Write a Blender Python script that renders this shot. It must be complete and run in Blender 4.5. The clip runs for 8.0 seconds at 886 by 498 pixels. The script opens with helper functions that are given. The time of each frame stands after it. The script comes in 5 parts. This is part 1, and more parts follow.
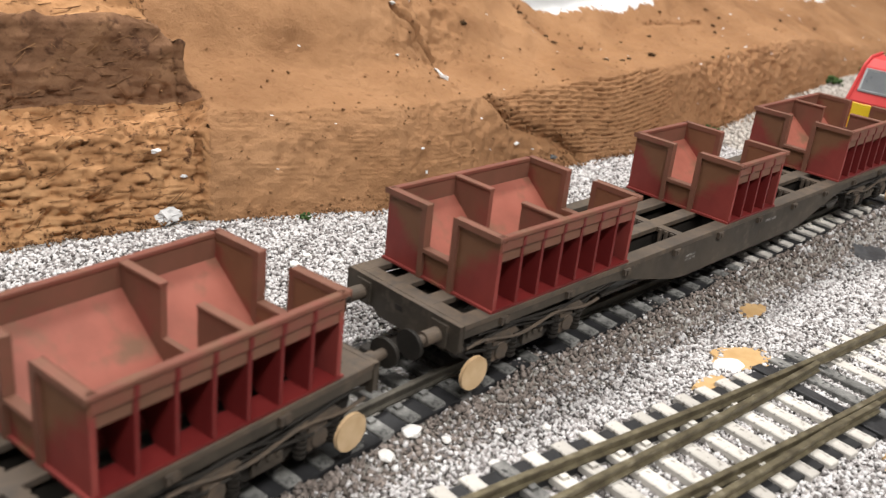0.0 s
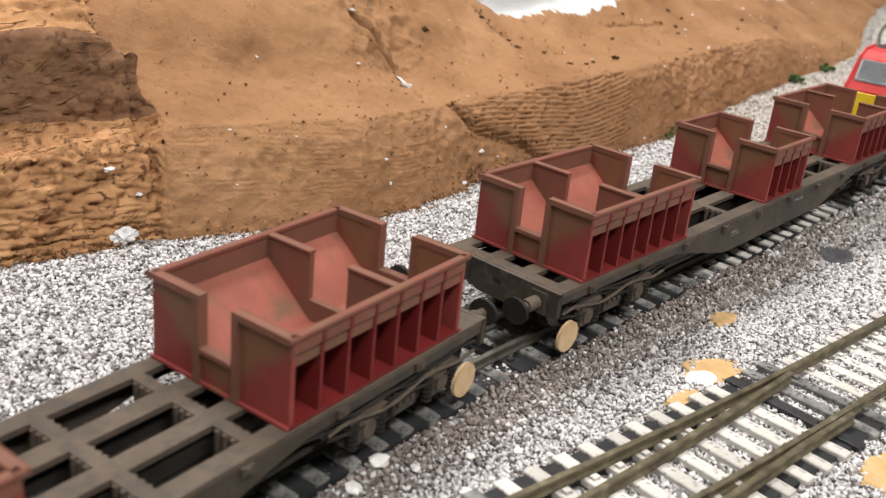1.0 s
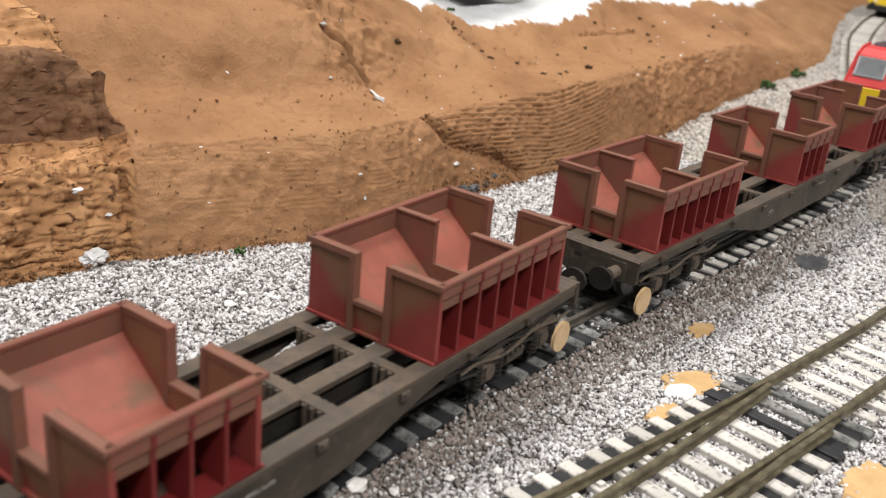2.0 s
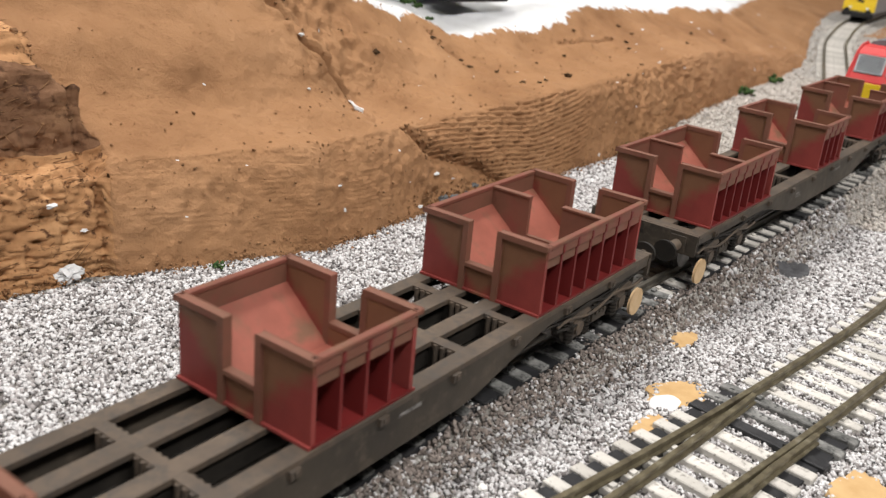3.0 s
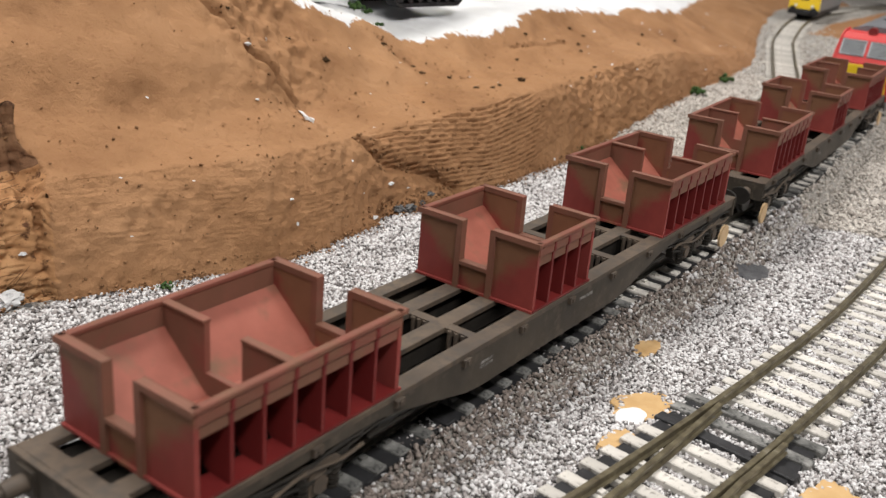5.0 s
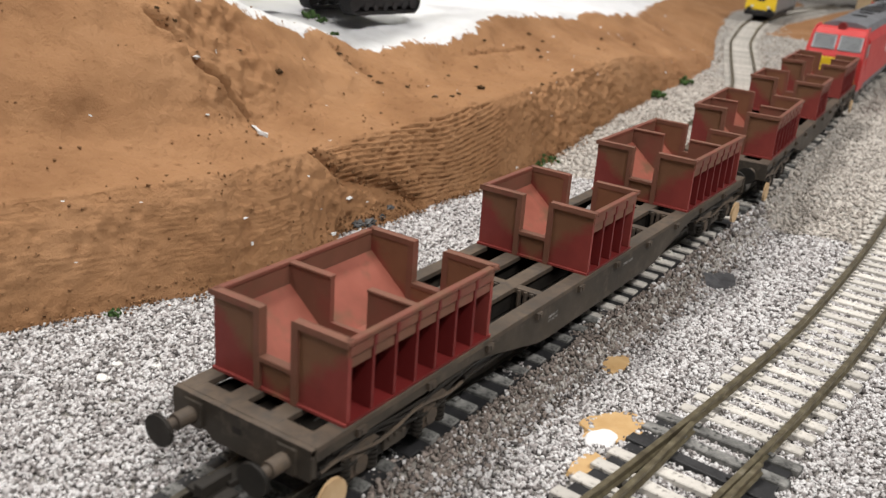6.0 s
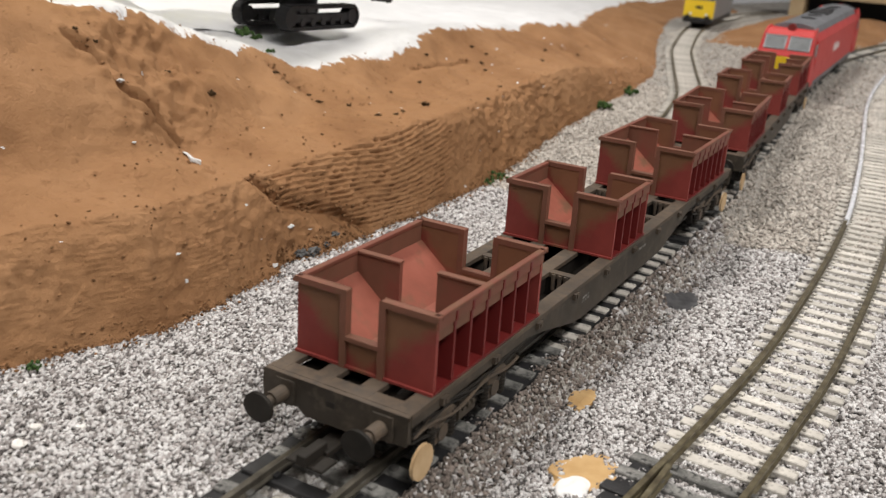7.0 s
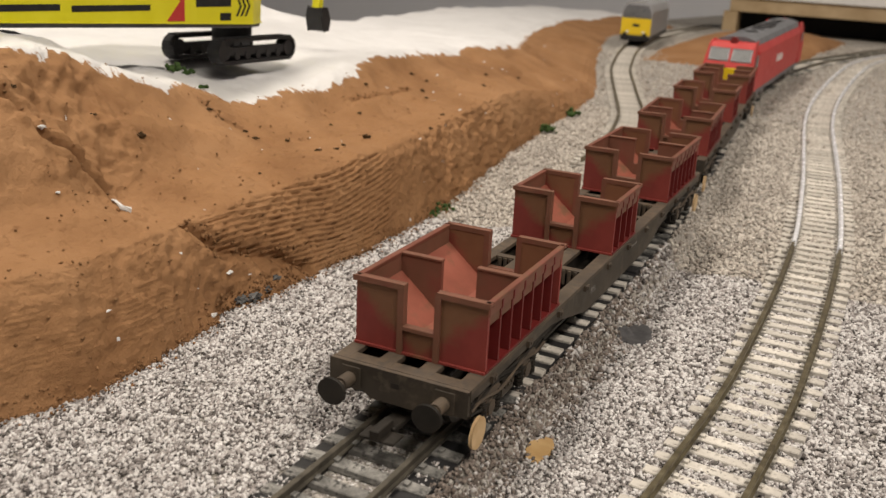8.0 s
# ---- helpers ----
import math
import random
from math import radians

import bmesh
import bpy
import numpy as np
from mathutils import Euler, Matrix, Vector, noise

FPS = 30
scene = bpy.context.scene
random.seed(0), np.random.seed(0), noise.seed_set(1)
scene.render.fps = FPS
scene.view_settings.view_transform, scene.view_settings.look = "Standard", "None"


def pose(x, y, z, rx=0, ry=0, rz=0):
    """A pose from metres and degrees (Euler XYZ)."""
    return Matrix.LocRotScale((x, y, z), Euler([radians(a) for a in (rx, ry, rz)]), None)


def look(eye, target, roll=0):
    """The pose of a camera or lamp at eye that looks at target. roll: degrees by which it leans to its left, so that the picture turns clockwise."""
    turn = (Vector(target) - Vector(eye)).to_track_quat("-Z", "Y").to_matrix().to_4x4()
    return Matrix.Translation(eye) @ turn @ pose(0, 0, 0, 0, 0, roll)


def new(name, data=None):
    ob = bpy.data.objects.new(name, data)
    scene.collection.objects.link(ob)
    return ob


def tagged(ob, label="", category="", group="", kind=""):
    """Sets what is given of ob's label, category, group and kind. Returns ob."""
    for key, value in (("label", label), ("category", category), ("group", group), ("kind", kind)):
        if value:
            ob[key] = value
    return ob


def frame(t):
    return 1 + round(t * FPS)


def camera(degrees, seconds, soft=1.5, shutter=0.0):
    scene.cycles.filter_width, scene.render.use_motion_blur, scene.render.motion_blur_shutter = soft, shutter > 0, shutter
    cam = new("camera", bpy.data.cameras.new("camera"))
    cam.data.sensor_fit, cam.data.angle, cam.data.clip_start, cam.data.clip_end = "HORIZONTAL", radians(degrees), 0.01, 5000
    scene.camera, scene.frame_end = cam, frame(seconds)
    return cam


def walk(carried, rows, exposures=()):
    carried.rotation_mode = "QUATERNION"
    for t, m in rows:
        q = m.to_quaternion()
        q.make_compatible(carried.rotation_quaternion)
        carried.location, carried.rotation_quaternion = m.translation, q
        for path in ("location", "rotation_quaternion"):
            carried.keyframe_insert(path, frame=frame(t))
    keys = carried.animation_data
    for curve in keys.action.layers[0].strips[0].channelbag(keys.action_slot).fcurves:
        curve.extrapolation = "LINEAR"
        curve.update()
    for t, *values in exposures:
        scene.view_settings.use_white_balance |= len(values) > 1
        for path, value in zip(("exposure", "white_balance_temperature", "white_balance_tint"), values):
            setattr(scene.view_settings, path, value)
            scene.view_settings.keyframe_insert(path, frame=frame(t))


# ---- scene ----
PATH = [  # seconds, eye in mm, heading, tilt and roll in degrees
    (0, 134.4, 139.1, 107.0, -42.59, -21.20, 7.98),
    (0.5, 131.9, 142.0, 108.1, -41.54, -21.15, 7.72),
    (1, 129.4, 144.7, 109.1, -40.50, -21.00, 7.52),
    (1.5, 128.2, 146.3, 109.9, -39.72, -20.71, 7.25),
    (3, 125.4, 149.3, 111.2, -37.91, -19.85, 6.78),
    (3.5, 123.8, 150.8, 110.7, -37.25, -19.67, 6.71),
    (4, 122.8, 151.3, 109.8, -36.59, -19.53, 6.58),
    (5.5, 118.3, 159.3, 112.4, -34.15, -19.27, 5.94),
    (6, 115.1, 164.4, 112.4, -32.90, -18.94, 5.58),
    (6.5, 108.3, 171.2, 111.0, -31.27, -18.45, 5.31),
    (7, 102.8, 179.6, 112.0, -29.40, -18.01, 4.91),
    (7.5, 99.5, 186.2, 113.7, -27.64, -17.42, 4.39),
    (8, 96.1, 190.7, 116.1, -26.07, -16.71, 3.91),
]
RUN = [(0, -0.0), (0.5, 21.9), (1, 44.9), (1.5, 67.7), (3, 136.1), (3.5, 156.8), (4, 181.0), (5.5, 252.1), (6, 277.1), (6.5, 297.8), (7, 321.3), (7.5, 344.4), (8, 367.4)]  # seconds, the last wagon's rear in mm
MM = 0.001


def heading(yaw, pitch):
    a, b = radians(yaw), radians(pitch)
    return Vector((math.sin(a) * math.cos(b), math.cos(a) * math.cos(b), math.sin(b)))


cam = camera(50.57, 8.0, soft=1.3, shutter=0.4)
cam.data.dof.use_dof, cam.data.dof.focus_distance, cam.data.dof.aperture_fstop = True, 0.27, 30.0
walk(cam, [(t, look(Vector((x, y, z)) * MM, Vector((x, y, z)) * MM + heading(yaw, pitch), roll)) for t, x, y, z, yaw, pitch, roll in PATH],
     exposures=[(0, 0.50, 6350, 10), (3.5, 0.34, 6300, 10), (5.5, 0.22, 6350, 10), (7, 0.07, 6500, 10), (8, -0.08, 7250, 12)])

# ---- light: a closed room with lit ceiling panels ----
world = bpy.data.worlds.new("room_air")
world.use_nodes = True
world.node_tree.nodes["Background"].inputs[0].default_value = (1.0, 0.93, 0.85, 1)
world.node_tree.nodes["Background"].inputs[1].default_value = 0.01
scene.world = world


def panel_lamp(x, y, w, h, watts):
    d = bpy.data.lights.new("ceiling_lamp", "AREA")
    d.shape, d.size, d.size_y, d.energy, d.color = "RECTANGLE", w, h, watts, (1.0, 0.955, 0.895)
    ob = new("ceiling_lamp", d)
    ob.matrix_world = pose(x, y, 1.46)
    return tagged(ob, "white fluorescent panel lamp under the ceiling", "lamp")


panel_lamp(-0.5, 0.35, 0.22, 1.8, 24)
panel_lamp(0.95, -0.1, 0.22, 1.8, 38)


# ---- materials ----
def ramp(nt, fac, stops):
    r = nt.nodes.new("ShaderNodeValToRGB")
    el = r.color_ramp.elements
    while len(el) < len(stops):
        el.new(0.5)
    for e, (p, c) in zip(el, stops):
        e.position, e.color = p, (*c, 1)
    nt.links.new(fac, r.inputs[0])
    return r.outputs[0]


def noise_tex(nt, scale, detail=4, rough=0.6, coord="Object"):
    tc = nt.nodes.new("ShaderNodeTexCoord")
    n = nt.nodes.new("ShaderNodeTexNoise")
    n.inputs["Scale"].default_value, n.inputs["Detail"].default_value, n.inputs["Roughness"].default_value = scale, detail, rough
    nt.links.new(tc.outputs[coord], n.inputs["Vector"])
    return n.outputs["Fac"]


def mixed(nt, fac, a, b, mode="MIX"):
    m = nt.nodes.new("ShaderNodeMix")
    m.data_type, m.blend_type = "RGBA", mode
    for sock, val in ((m.inputs[0], fac), (m.inputs[6], a), (m.inputs[7], b)):
        if isinstance(val, (int, float)):
            sock.default_value = val
        elif isinstance(val, tuple):
            sock.default_value = (*val, 1)
        else:
            nt.links.new(val, sock)
    return m.outputs[2]


def surface(name, stops, scale, rough=0.7, metal=0.0, bump=0.2, bump_scale=None, dist=0.0003, fine=None, fine_scale=3000, fine_lo=0.45, fine_hi=0.7, random_tint=0.0, spec=0.3, island=False, tints=None):
    """Base colours by large noise, speckled with a second colour by fine noise, with relief."""
    m = bpy.data.materials.new(name)
    m.use_nodes = True
    nt = m.node_tree
    b = nt.nodes["Principled BSDF"]
    col = ramp(nt, noise_tex(nt, scale, 5), stops)
    if fine:
        f = ramp(nt, noise_tex(nt, fine_scale, 3), [(fine_lo, (0, 0, 0)), (fine_hi, (1, 1, 1))])
        col = mixed(nt, f, col, fine)
    if random_tint or island:
        if island:
            rnd = nt.nodes.new("ShaderNodeNewGeometry").outputs["Random Per Island"]
        else:
            rnd = nt.nodes.new("ShaderNodeObjectInfo").outputs["Random"]
        lo = 1 - random_tint
        col = mixed(nt, 1.0, col, ramp(nt, rnd, tints or [(0, (lo, lo, lo)), (1, (1, 1, 1))]), "MULTIPLY")
    nt.links.new(col, b.inputs["Base Color"])
    rr = nt.nodes.new("ShaderNodeMapRange")
    nt.links.new(noise_tex(nt, scale * 3, 3), rr.inputs[0])
    rr.inputs[3].default_value, rr.inputs[4].default_value = max(0, rough - 0.12), min(1, rough + 0.12)
    nt.links.new(rr.outputs[0], b.inputs["Roughness"])
    b.inputs["Metallic"].default_value = metal
    b.inputs["Specular IOR Level"].default_value = spec
    if bump:
        bp = nt.nodes.new("ShaderNodeBump")
        bp.inputs["Strength"].default_value, bp.inputs["Distance"].default_value = bump, dist
        nt.links.new(noise_tex(nt, bump_scale or scale * 6, 6, 0.7), bp.inputs["Height"])
        nt.links.new(bp.outputs[0], b.inputs["Normal"])
    return m


EARTH = surface("painted_plaster_earth", [(0.25, (0.225, 0.112, 0.052)), (0.5, (0.315, 0.168, 0.082)), (0.75, (0.385, 0.216, 0.112))], 20, 0.85, bump=0.9, bump_scale=900, dist=0.0008, fine=(0.205, 0.10, 0.046), fine_scale=330, fine_lo=0.60, fine_hi=0.80, spec=0.15)
PLASTER = surface("white_plaster", [(0.3, (0.60, 0.60, 0.60)), (0.7, (0.69, 0.69, 0.70))], 25, 0.9, bump=0.4, bump_scale=250, dist=0.001, spec=0.15)
BALLAST = surface("ballast_sheet", [(0.3, (0.22, 0.205, 0.185)), (0.7, (0.33, 0.31, 0.285))], 15, 0.9, bump=1.0, bump_scale=900, dist=0.001, fine=(0.54, 0.515, 0.485), fine_scale=900, fine_lo=0.50, fine_hi=0.60, spec=0.15)
PEBBLE = [(0, (0.10, 0.092, 0.09)), (0.14, (0.26, 0.24, 0.232)), (0.38, (0.58, 0.55, 0.54)), (0.65, (0.84, 0.83, 0.83)), (1, (1, 1, 1))]
STONE = surface("ballast_stone", [(0.3, (0.545, 0.535, 0.535)), (0.7, (0.715, 0.71, 0.715))], 90, 0.9, bump=0.4, bump_scale=2500, dist=0.0002, island=True, tints=PEBBLE, spec=0.2)
STONE_FAR = surface("distant_ballast_stone", [(0.3, (0.50, 0.465, 0.425)), (0.7, (0.62, 0.585, 0.54))], 60, 0.9, bump=0.3, bump_scale=2500, dist=0.0002, island=True, tints=[(0, (0.42, 0.40, 0.385)), (0.3, (0.74, 0.72, 0.71)), (1, (1, 1, 1))], spec=0.15)
# Brown of dirt, with the train's shadow painted in as well.
STONE_BROWN = surface("dirty_ballast_stone", [(0.3, (0.20, 0.165, 0.145)), (0.7, (0.36, 0.31, 0.28))], 90, 0.9, bump=0.3, bump_scale=2500, dist=0.0002, island=True, random_tint=0.6, spec=0.2)
RAIL = surface("weathered_rail", [(0.3, (0.09, 0.074, 0.05)), (0.6, (0.20, 0.172, 0.11)), (0.8, (0.34, 0.31, 0.24))], 220, 0.42, 0.6, bump=0.2, bump_scale=900)
# Bluish white base colour imitates ceiling light glinting on the polished rails.
RAIL_GLINT = surface("polished_rail", [(0.3, (0.82, 0.85, 0.92)), (0.7, (0.90, 0.92, 0.97))], 100, 0.25, 0.3, bump=0.05)
RAIL_DARK = surface("dark_rail", [(0.3, (0.05, 0.045, 0.038)), (0.7, (0.15, 0.135, 0.11))], 160, 0.5, 0.4, bump=0.2, bump_scale=900)
SLEEPER_WHITE = surface("dusted_sleeper", [(0.3, (0.46, 0.435, 0.40)), (0.7, (0.70, 0.67, 0.62))], 130, 0.85, bump=0.4, fine=(0.22, 0.20, 0.18), fine_scale=700, fine_lo=0.56, fine_hi=0.70, random_tint=0.3, spec=0.15)
SLEEPER_GREY = surface("grey_sleeper", [(0.35, (0.12, 0.12, 0.115)), (0.65, (0.36, 0.355, 0.34))], 260, 0.8, bump=0.4, fine=(0.05, 0.05, 0.05), fine_scale=600, fine_lo=0.55, fine_hi=0.68, random_tint=0.45, spec=0.2)
SLEEPER_BLACK = surface("bare_black_sleeper", [(0.3, (0.012, 0.012, 0.013)), (0.7, (0.04, 0.04, 0.042))], 150, 0.5, bump=0.3)
# Deep red of the ribs, darkened further for shade in their recesses.
SHADED_RED = surface("deep_red_plastic", [(0.3, (0.10, 0.010, 0.010)), (0.7, (0.16, 0.018, 0.017))], 60, 0.5, bump=0.1, bump_scale=1500, dist=0.0001)
RED = surface("rust_red_plastic", [(0.3, (0.18, 0.056, 0.037)), (0.55, (0.25, 0.078, 0.054)), (0.8, (0.30, 0.10, 0.071))], 60, 0.55, bump=0.12, bump_scale=1500, dist=0.0001, fine=(0.15, 0.075, 0.045), fine_scale=110, fine_lo=0.52, fine_hi=0.72)
RIM_RED = surface("weathered_red_rail", [(0.3, (0.145, 0.058, 0.038)), (0.55, (0.18, 0.060, 0.043)), (0.8, (0.23, 0.068, 0.052))], 60, 0.55, bump=0.12, bump_scale=1500, dist=0.0001, fine=(0.15, 0.075, 0.045), fine_scale=110, fine_lo=0.45, fine_hi=0.68)
REDBROWN = surface("weathered_brown_red", [(0.3, (0.13, 0.063, 0.04)), (0.55, (0.17, 0.075, 0.05)), (0.8, (0.23, 0.075, 0.055))], 70, 0.6, bump=0.12, bump_scale=1500, dist=0.0001, fine=(0.20, 0.055, 0.045), fine_scale=90, fine_lo=0.55, fine_hi=0.75)
UNDER = surface("weathered_brown_frame", [(0.3, (0.058, 0.045, 0.035)), (0.7, (0.118, 0.088, 0.064))], 80, 0.62, bump=0.15, bump_scale=1500, dist=0.0001, fine=(0.06, 0.05, 0.042), fine_scale=400)
# Frame brown darkened: the shade on wagon sides and ends is put in.
SHADED_BROWN = surface("dark_brown_sill", [(0.3, (0.030, 0.025, 0.020)), (0.7, (0.064, 0.052, 0.040))], 70, 0.6, bump=0.15, bump_scale=1500, dist=0.0001, fine=(0.085, 0.068, 0.052), fine_scale=260, fine_lo=0.55, fine_hi=0.75)
# Near black of the running gear, deepened for the shade below the deck.
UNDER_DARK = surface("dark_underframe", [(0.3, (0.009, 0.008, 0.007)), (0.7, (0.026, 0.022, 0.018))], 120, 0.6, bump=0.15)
STEEL = surface("dull_steel", [(0.3, (0.10, 0.095, 0.09)), (0.7, (0.22, 0.21, 0.20))], 200, 0.4, 0.7, bump=0.1)
TUFT = surface("green_flock", [(0.3, (0.025, 0.05, 0.018)), (0.7, (0.07, 0.12, 0.04))], 400, 0.95, bump=0.5, spec=0.1)
SCRUB = surface("dark_scrub", [(0.3, (0.035, 0.022, 0.012)), (0.7, (0.09, 0.055, 0.028))], 400, 0.95, bump=0.5, spec=0.1)
CRUMB = surface("earth_crumb", [(0.3, (0.20, 0.10, 0.047)), (0.7, (0.36, 0.20, 0.10))], 300, 0.9, bump=0.3, island=True, random_tint=0.4, spec=0.15)
TAN = surface("bare_tan_board", [(0.3, (0.42, 0.26, 0.11)), (0.7, (0.52, 0.35, 0.17))], 150, 0.75, bump=0.2)
OIL = surface("dark_grey_paint", [(0.3, (0.05, 0.05, 0.055)), (0.7, (0.10, 0.10, 0.105))], 300, 0.7, bump=0.4)
LOCO_RED = surface("bright_red_loco_paint", [(0.3, (0.46, 0.04, 0.04)), (0.7, (0.54, 0.06, 0.058))], 60, 0.5, bump=0.03, spec=0.25)
YELLOW = surface("warning_yellow_paint", [(0.3, (0.72, 0.50, 0.02)), (0.7, (0.80, 0.58, 0.03))], 60, 0.4, bump=0.03, spec=0.5)
LOCO_GREY = surface("loco_roof_grey", [(0.3, (0.10, 0.105, 0.115)), (0.7, (0.17, 0.175, 0.19))], 60, 0.5, bump=0.05)
PALE_GREY = surface("pale_grey_bodyside", [(0.3, (0.27, 0.28, 0.30)), (0.7, (0.36, 0.37, 0.39))], 60, 0.45, bump=0.05)
WINDOW = surface("dark_cab_glass", [(0.3, (0.10, 0.11, 0.12)), (0.7, (0.16, 0.17, 0.18))], 80, 0.3, bump=0, spec=0.5)
BLACK = surface("black_plastic", [(0.3, (0.012, 0.012, 0.013)), (0.7, (0.028, 0.028, 0.03))], 150, 0.5, bump=0.1)
WHITE = surface("white_print", [(0.3, (0.70, 0.70, 0.70)), (0.7, (0.78, 0.78, 0.78))], 150, 0.5, bump=0)
LIME = surface("excavator_yellow", [(0.3, (0.70, 0.66, 0.02)), (0.7, (0.78, 0.74, 0.04))], 60, 0.35, bump=0.02, spec=0.5)
WOOD = surface("pale_pine", [(0.3, (0.36, 0.26, 0.15)), (0.7, (0.50, 0.38, 0.24))], 30, 0.7, bump=0.2)
CREAM = surface("cream_card", [(0.3, (0.48, 0.33, 0.18)), (0.7, (0.60, 0.44, 0.27))], 200, 0.8, bump=0.2)


def two_tone():
    """Cradle ends: bright red paint with brown overspray across the upper inner corners."""
    m = surface("two_tone_red_brown", [(0.3, (0.17, 0.032, 0.028)), (0.55, (0.225, 0.042, 0.036)), (0.8, (0.265, 0.054, 0.045))], 60, 0.55, bump=0.12, bump_scale=1500, dist=0.0001)
    nt = m.node_tree
    tc = nt.nodes.new("ShaderNodeTexCoord")
    sep = nt.nodes.new("ShaderNodeSeparateXYZ")
    nt.links.new(tc.outputs["Object"], sep.inputs[0])

    def calc(op, a, b):
        n = nt.nodes.new("ShaderNodeMath")
        n.operation = op
        for sock, val in zip(n.inputs, (a, b)):
            if isinstance(val, (int, float)):
                sock.default_value = val
            else:
                nt.links.new(val, sock)
        return n.outputs[0]
    diag = calc("SUBTRACT", calc("MULTIPLY", sep.outputs["Z"], 72.0), calc("MULTIPLY", calc("ABSOLUTE", sep.outputs["X"], 0.0), 62.0))
    diag = calc("ADD", diag, calc("MULTIPLY", noise_tex(nt, 160, 4), 0.9))
    f = ramp(nt, diag, [(0.22, (0, 0, 0)), (0.60, (1, 1, 1))])
    b = nt.nodes["Principled BSDF"]
    old = b.inputs["Base Color"].links[0].from_socket
    brown = ramp(nt, noise_tex(nt, 70, 4), [(0.3, (0.15, 0.068, 0.038)), (0.7, (0.20, 0.10, 0.055))])
    nt.links.new(mixed(nt, f, old, brown), b.inputs["Base Color"])
    return m


WHITE_STONE = surface("white_stone", [(0.3, (0.62, 0.60, 0.57)), (0.7, (0.78, 0.77, 0.75))], 200, 0.9, bump=0.5, bump_scale=900, dist=0.0004, spec=0.15)


def bare_top(m):
    """Brown paint brushed out over the bare white plaster of the hilltop, and chipped off it."""
    nt = m.node_tree
    att = nt.nodes.new("ShaderNodeAttribute")
    att.attribute_name = "bare"
    tc, mp, n = nt.nodes.new("ShaderNodeTexCoord"), nt.nodes.new("ShaderNodeMapping"), nt.nodes.new("ShaderNodeTexNoise")
    mp.inputs["Scale"].default_value = (110, 210, 130)
    n.inputs["Scale"].default_value, n.inputs["Detail"].default_value, n.inputs["Roughness"].default_value = 1.0, 5, 0.65
    nt.links.new(tc.outputs["Object"], mp.inputs[0])
    nt.links.new(mp.outputs[0], n.inputs["Vector"])
    add = nt.nodes.new("ShaderNodeMath")
    add.operation = "MULTIPLY_ADD"
    nt.links.new(n.outputs["Fac"], add.inputs[0])
    add.inputs[1].default_value = 0.9
    nt.links.new(att.outputs["Fac"], add.inputs[2])
    f = ramp(nt, add.outputs[0], [(0.90, (0, 0, 0)), (0.96, (1, 1, 1))])
    b = nt.nodes["Principled BSDF"]
    old = b.inputs["Base Color"].links[0].from_socket
    white = ramp(nt, noise_tex(nt, 25, 4), [(0.3, (0.66, 0.665, 0.68)), (0.7, (0.76, 0.765, 0.785))])
    nt.links.new(mixed(nt, f, old, white), b.inputs["Base Color"])


TWO_TONE = two_tone()
bare_top(EARTH)


# ---- helpers for shapes, in mm ----
def part(name, bm, material, parent, label="", kind=""):
    me = bpy.data.meshes.new(name)
    bmesh.ops.recalc_face_normals(bm, faces=bm.faces)
    bm.to_mesh(me)
    bm.free()
    me.transform(Matrix.Scale(MM, 4))
    me.materials.append(material)
    ob = new(name, me)
    ob.parent = parent
    return tagged(ob, label, kind=kind)


def repeat(ob, m):
    """Another part on the same mesh, under the same parent."""
    o = new(ob.name.split(".")[0], ob.data)
    o.parent, o.matrix_basis = ob.parent, m
    return o


def thing(name, label, category, group="", kind="", m=None):
    ob = new(name)
    ob.empty_display_size = 0.01
    if m is not None:
        ob.matrix_world = m
    return tagged(ob, label, category, group, kind)


def box(bm, x0, x1, y0, y1, z0, z1):
    v = [bm.verts.new(p) for p in ((x0, y0, z0), (x1, y0, z0), (x1, y1, z0), (x0, y1, z0), (x0, y0, z1), (x1, y0, z1), (x1, y1, z1), (x0, y1, z1))]
    for f in ((0, 3, 2, 1), (4, 5, 6, 7), (0, 1, 5, 4), (1, 2, 6, 5), (2, 3, 7, 6), (3, 0, 4, 7)):
        bm.faces.new([v[i] for i in f])


def prism(bm, pts, axis, a0, a1):
    """A polygon in the plane across the axis (x: y,z; y: x,z; z: x,y), extruded from a0 to a1."""
    def place(p, a):
        return {"x": (a, p[0], p[1]), "y": (p[0], a, p[1]), "z": (p[0], p[1], a)}[axis]
    lo = [bm.verts.new(place(p, a0)) for p in pts]
    hi = [bm.verts.new(place(p, a1)) for p in pts]
    n = len(pts)
    bm.faces.new(lo)
    bm.faces.new(hi[::-1])
    for i in range(n):
        bm.faces.new((lo[i], lo[(i + 1) % n], hi[(i + 1) % n], hi[i]))


def disc(bm, c, r, axis, a0, a1, n=20, squash=1.0):
    pts = [(c[0] + r * math.cos(2 * math.pi * i / n), c[1] + r * squash * math.sin(2 * math.pi * i / n)) for i in range(n)]
    prism(bm, pts, axis, a0, a1)


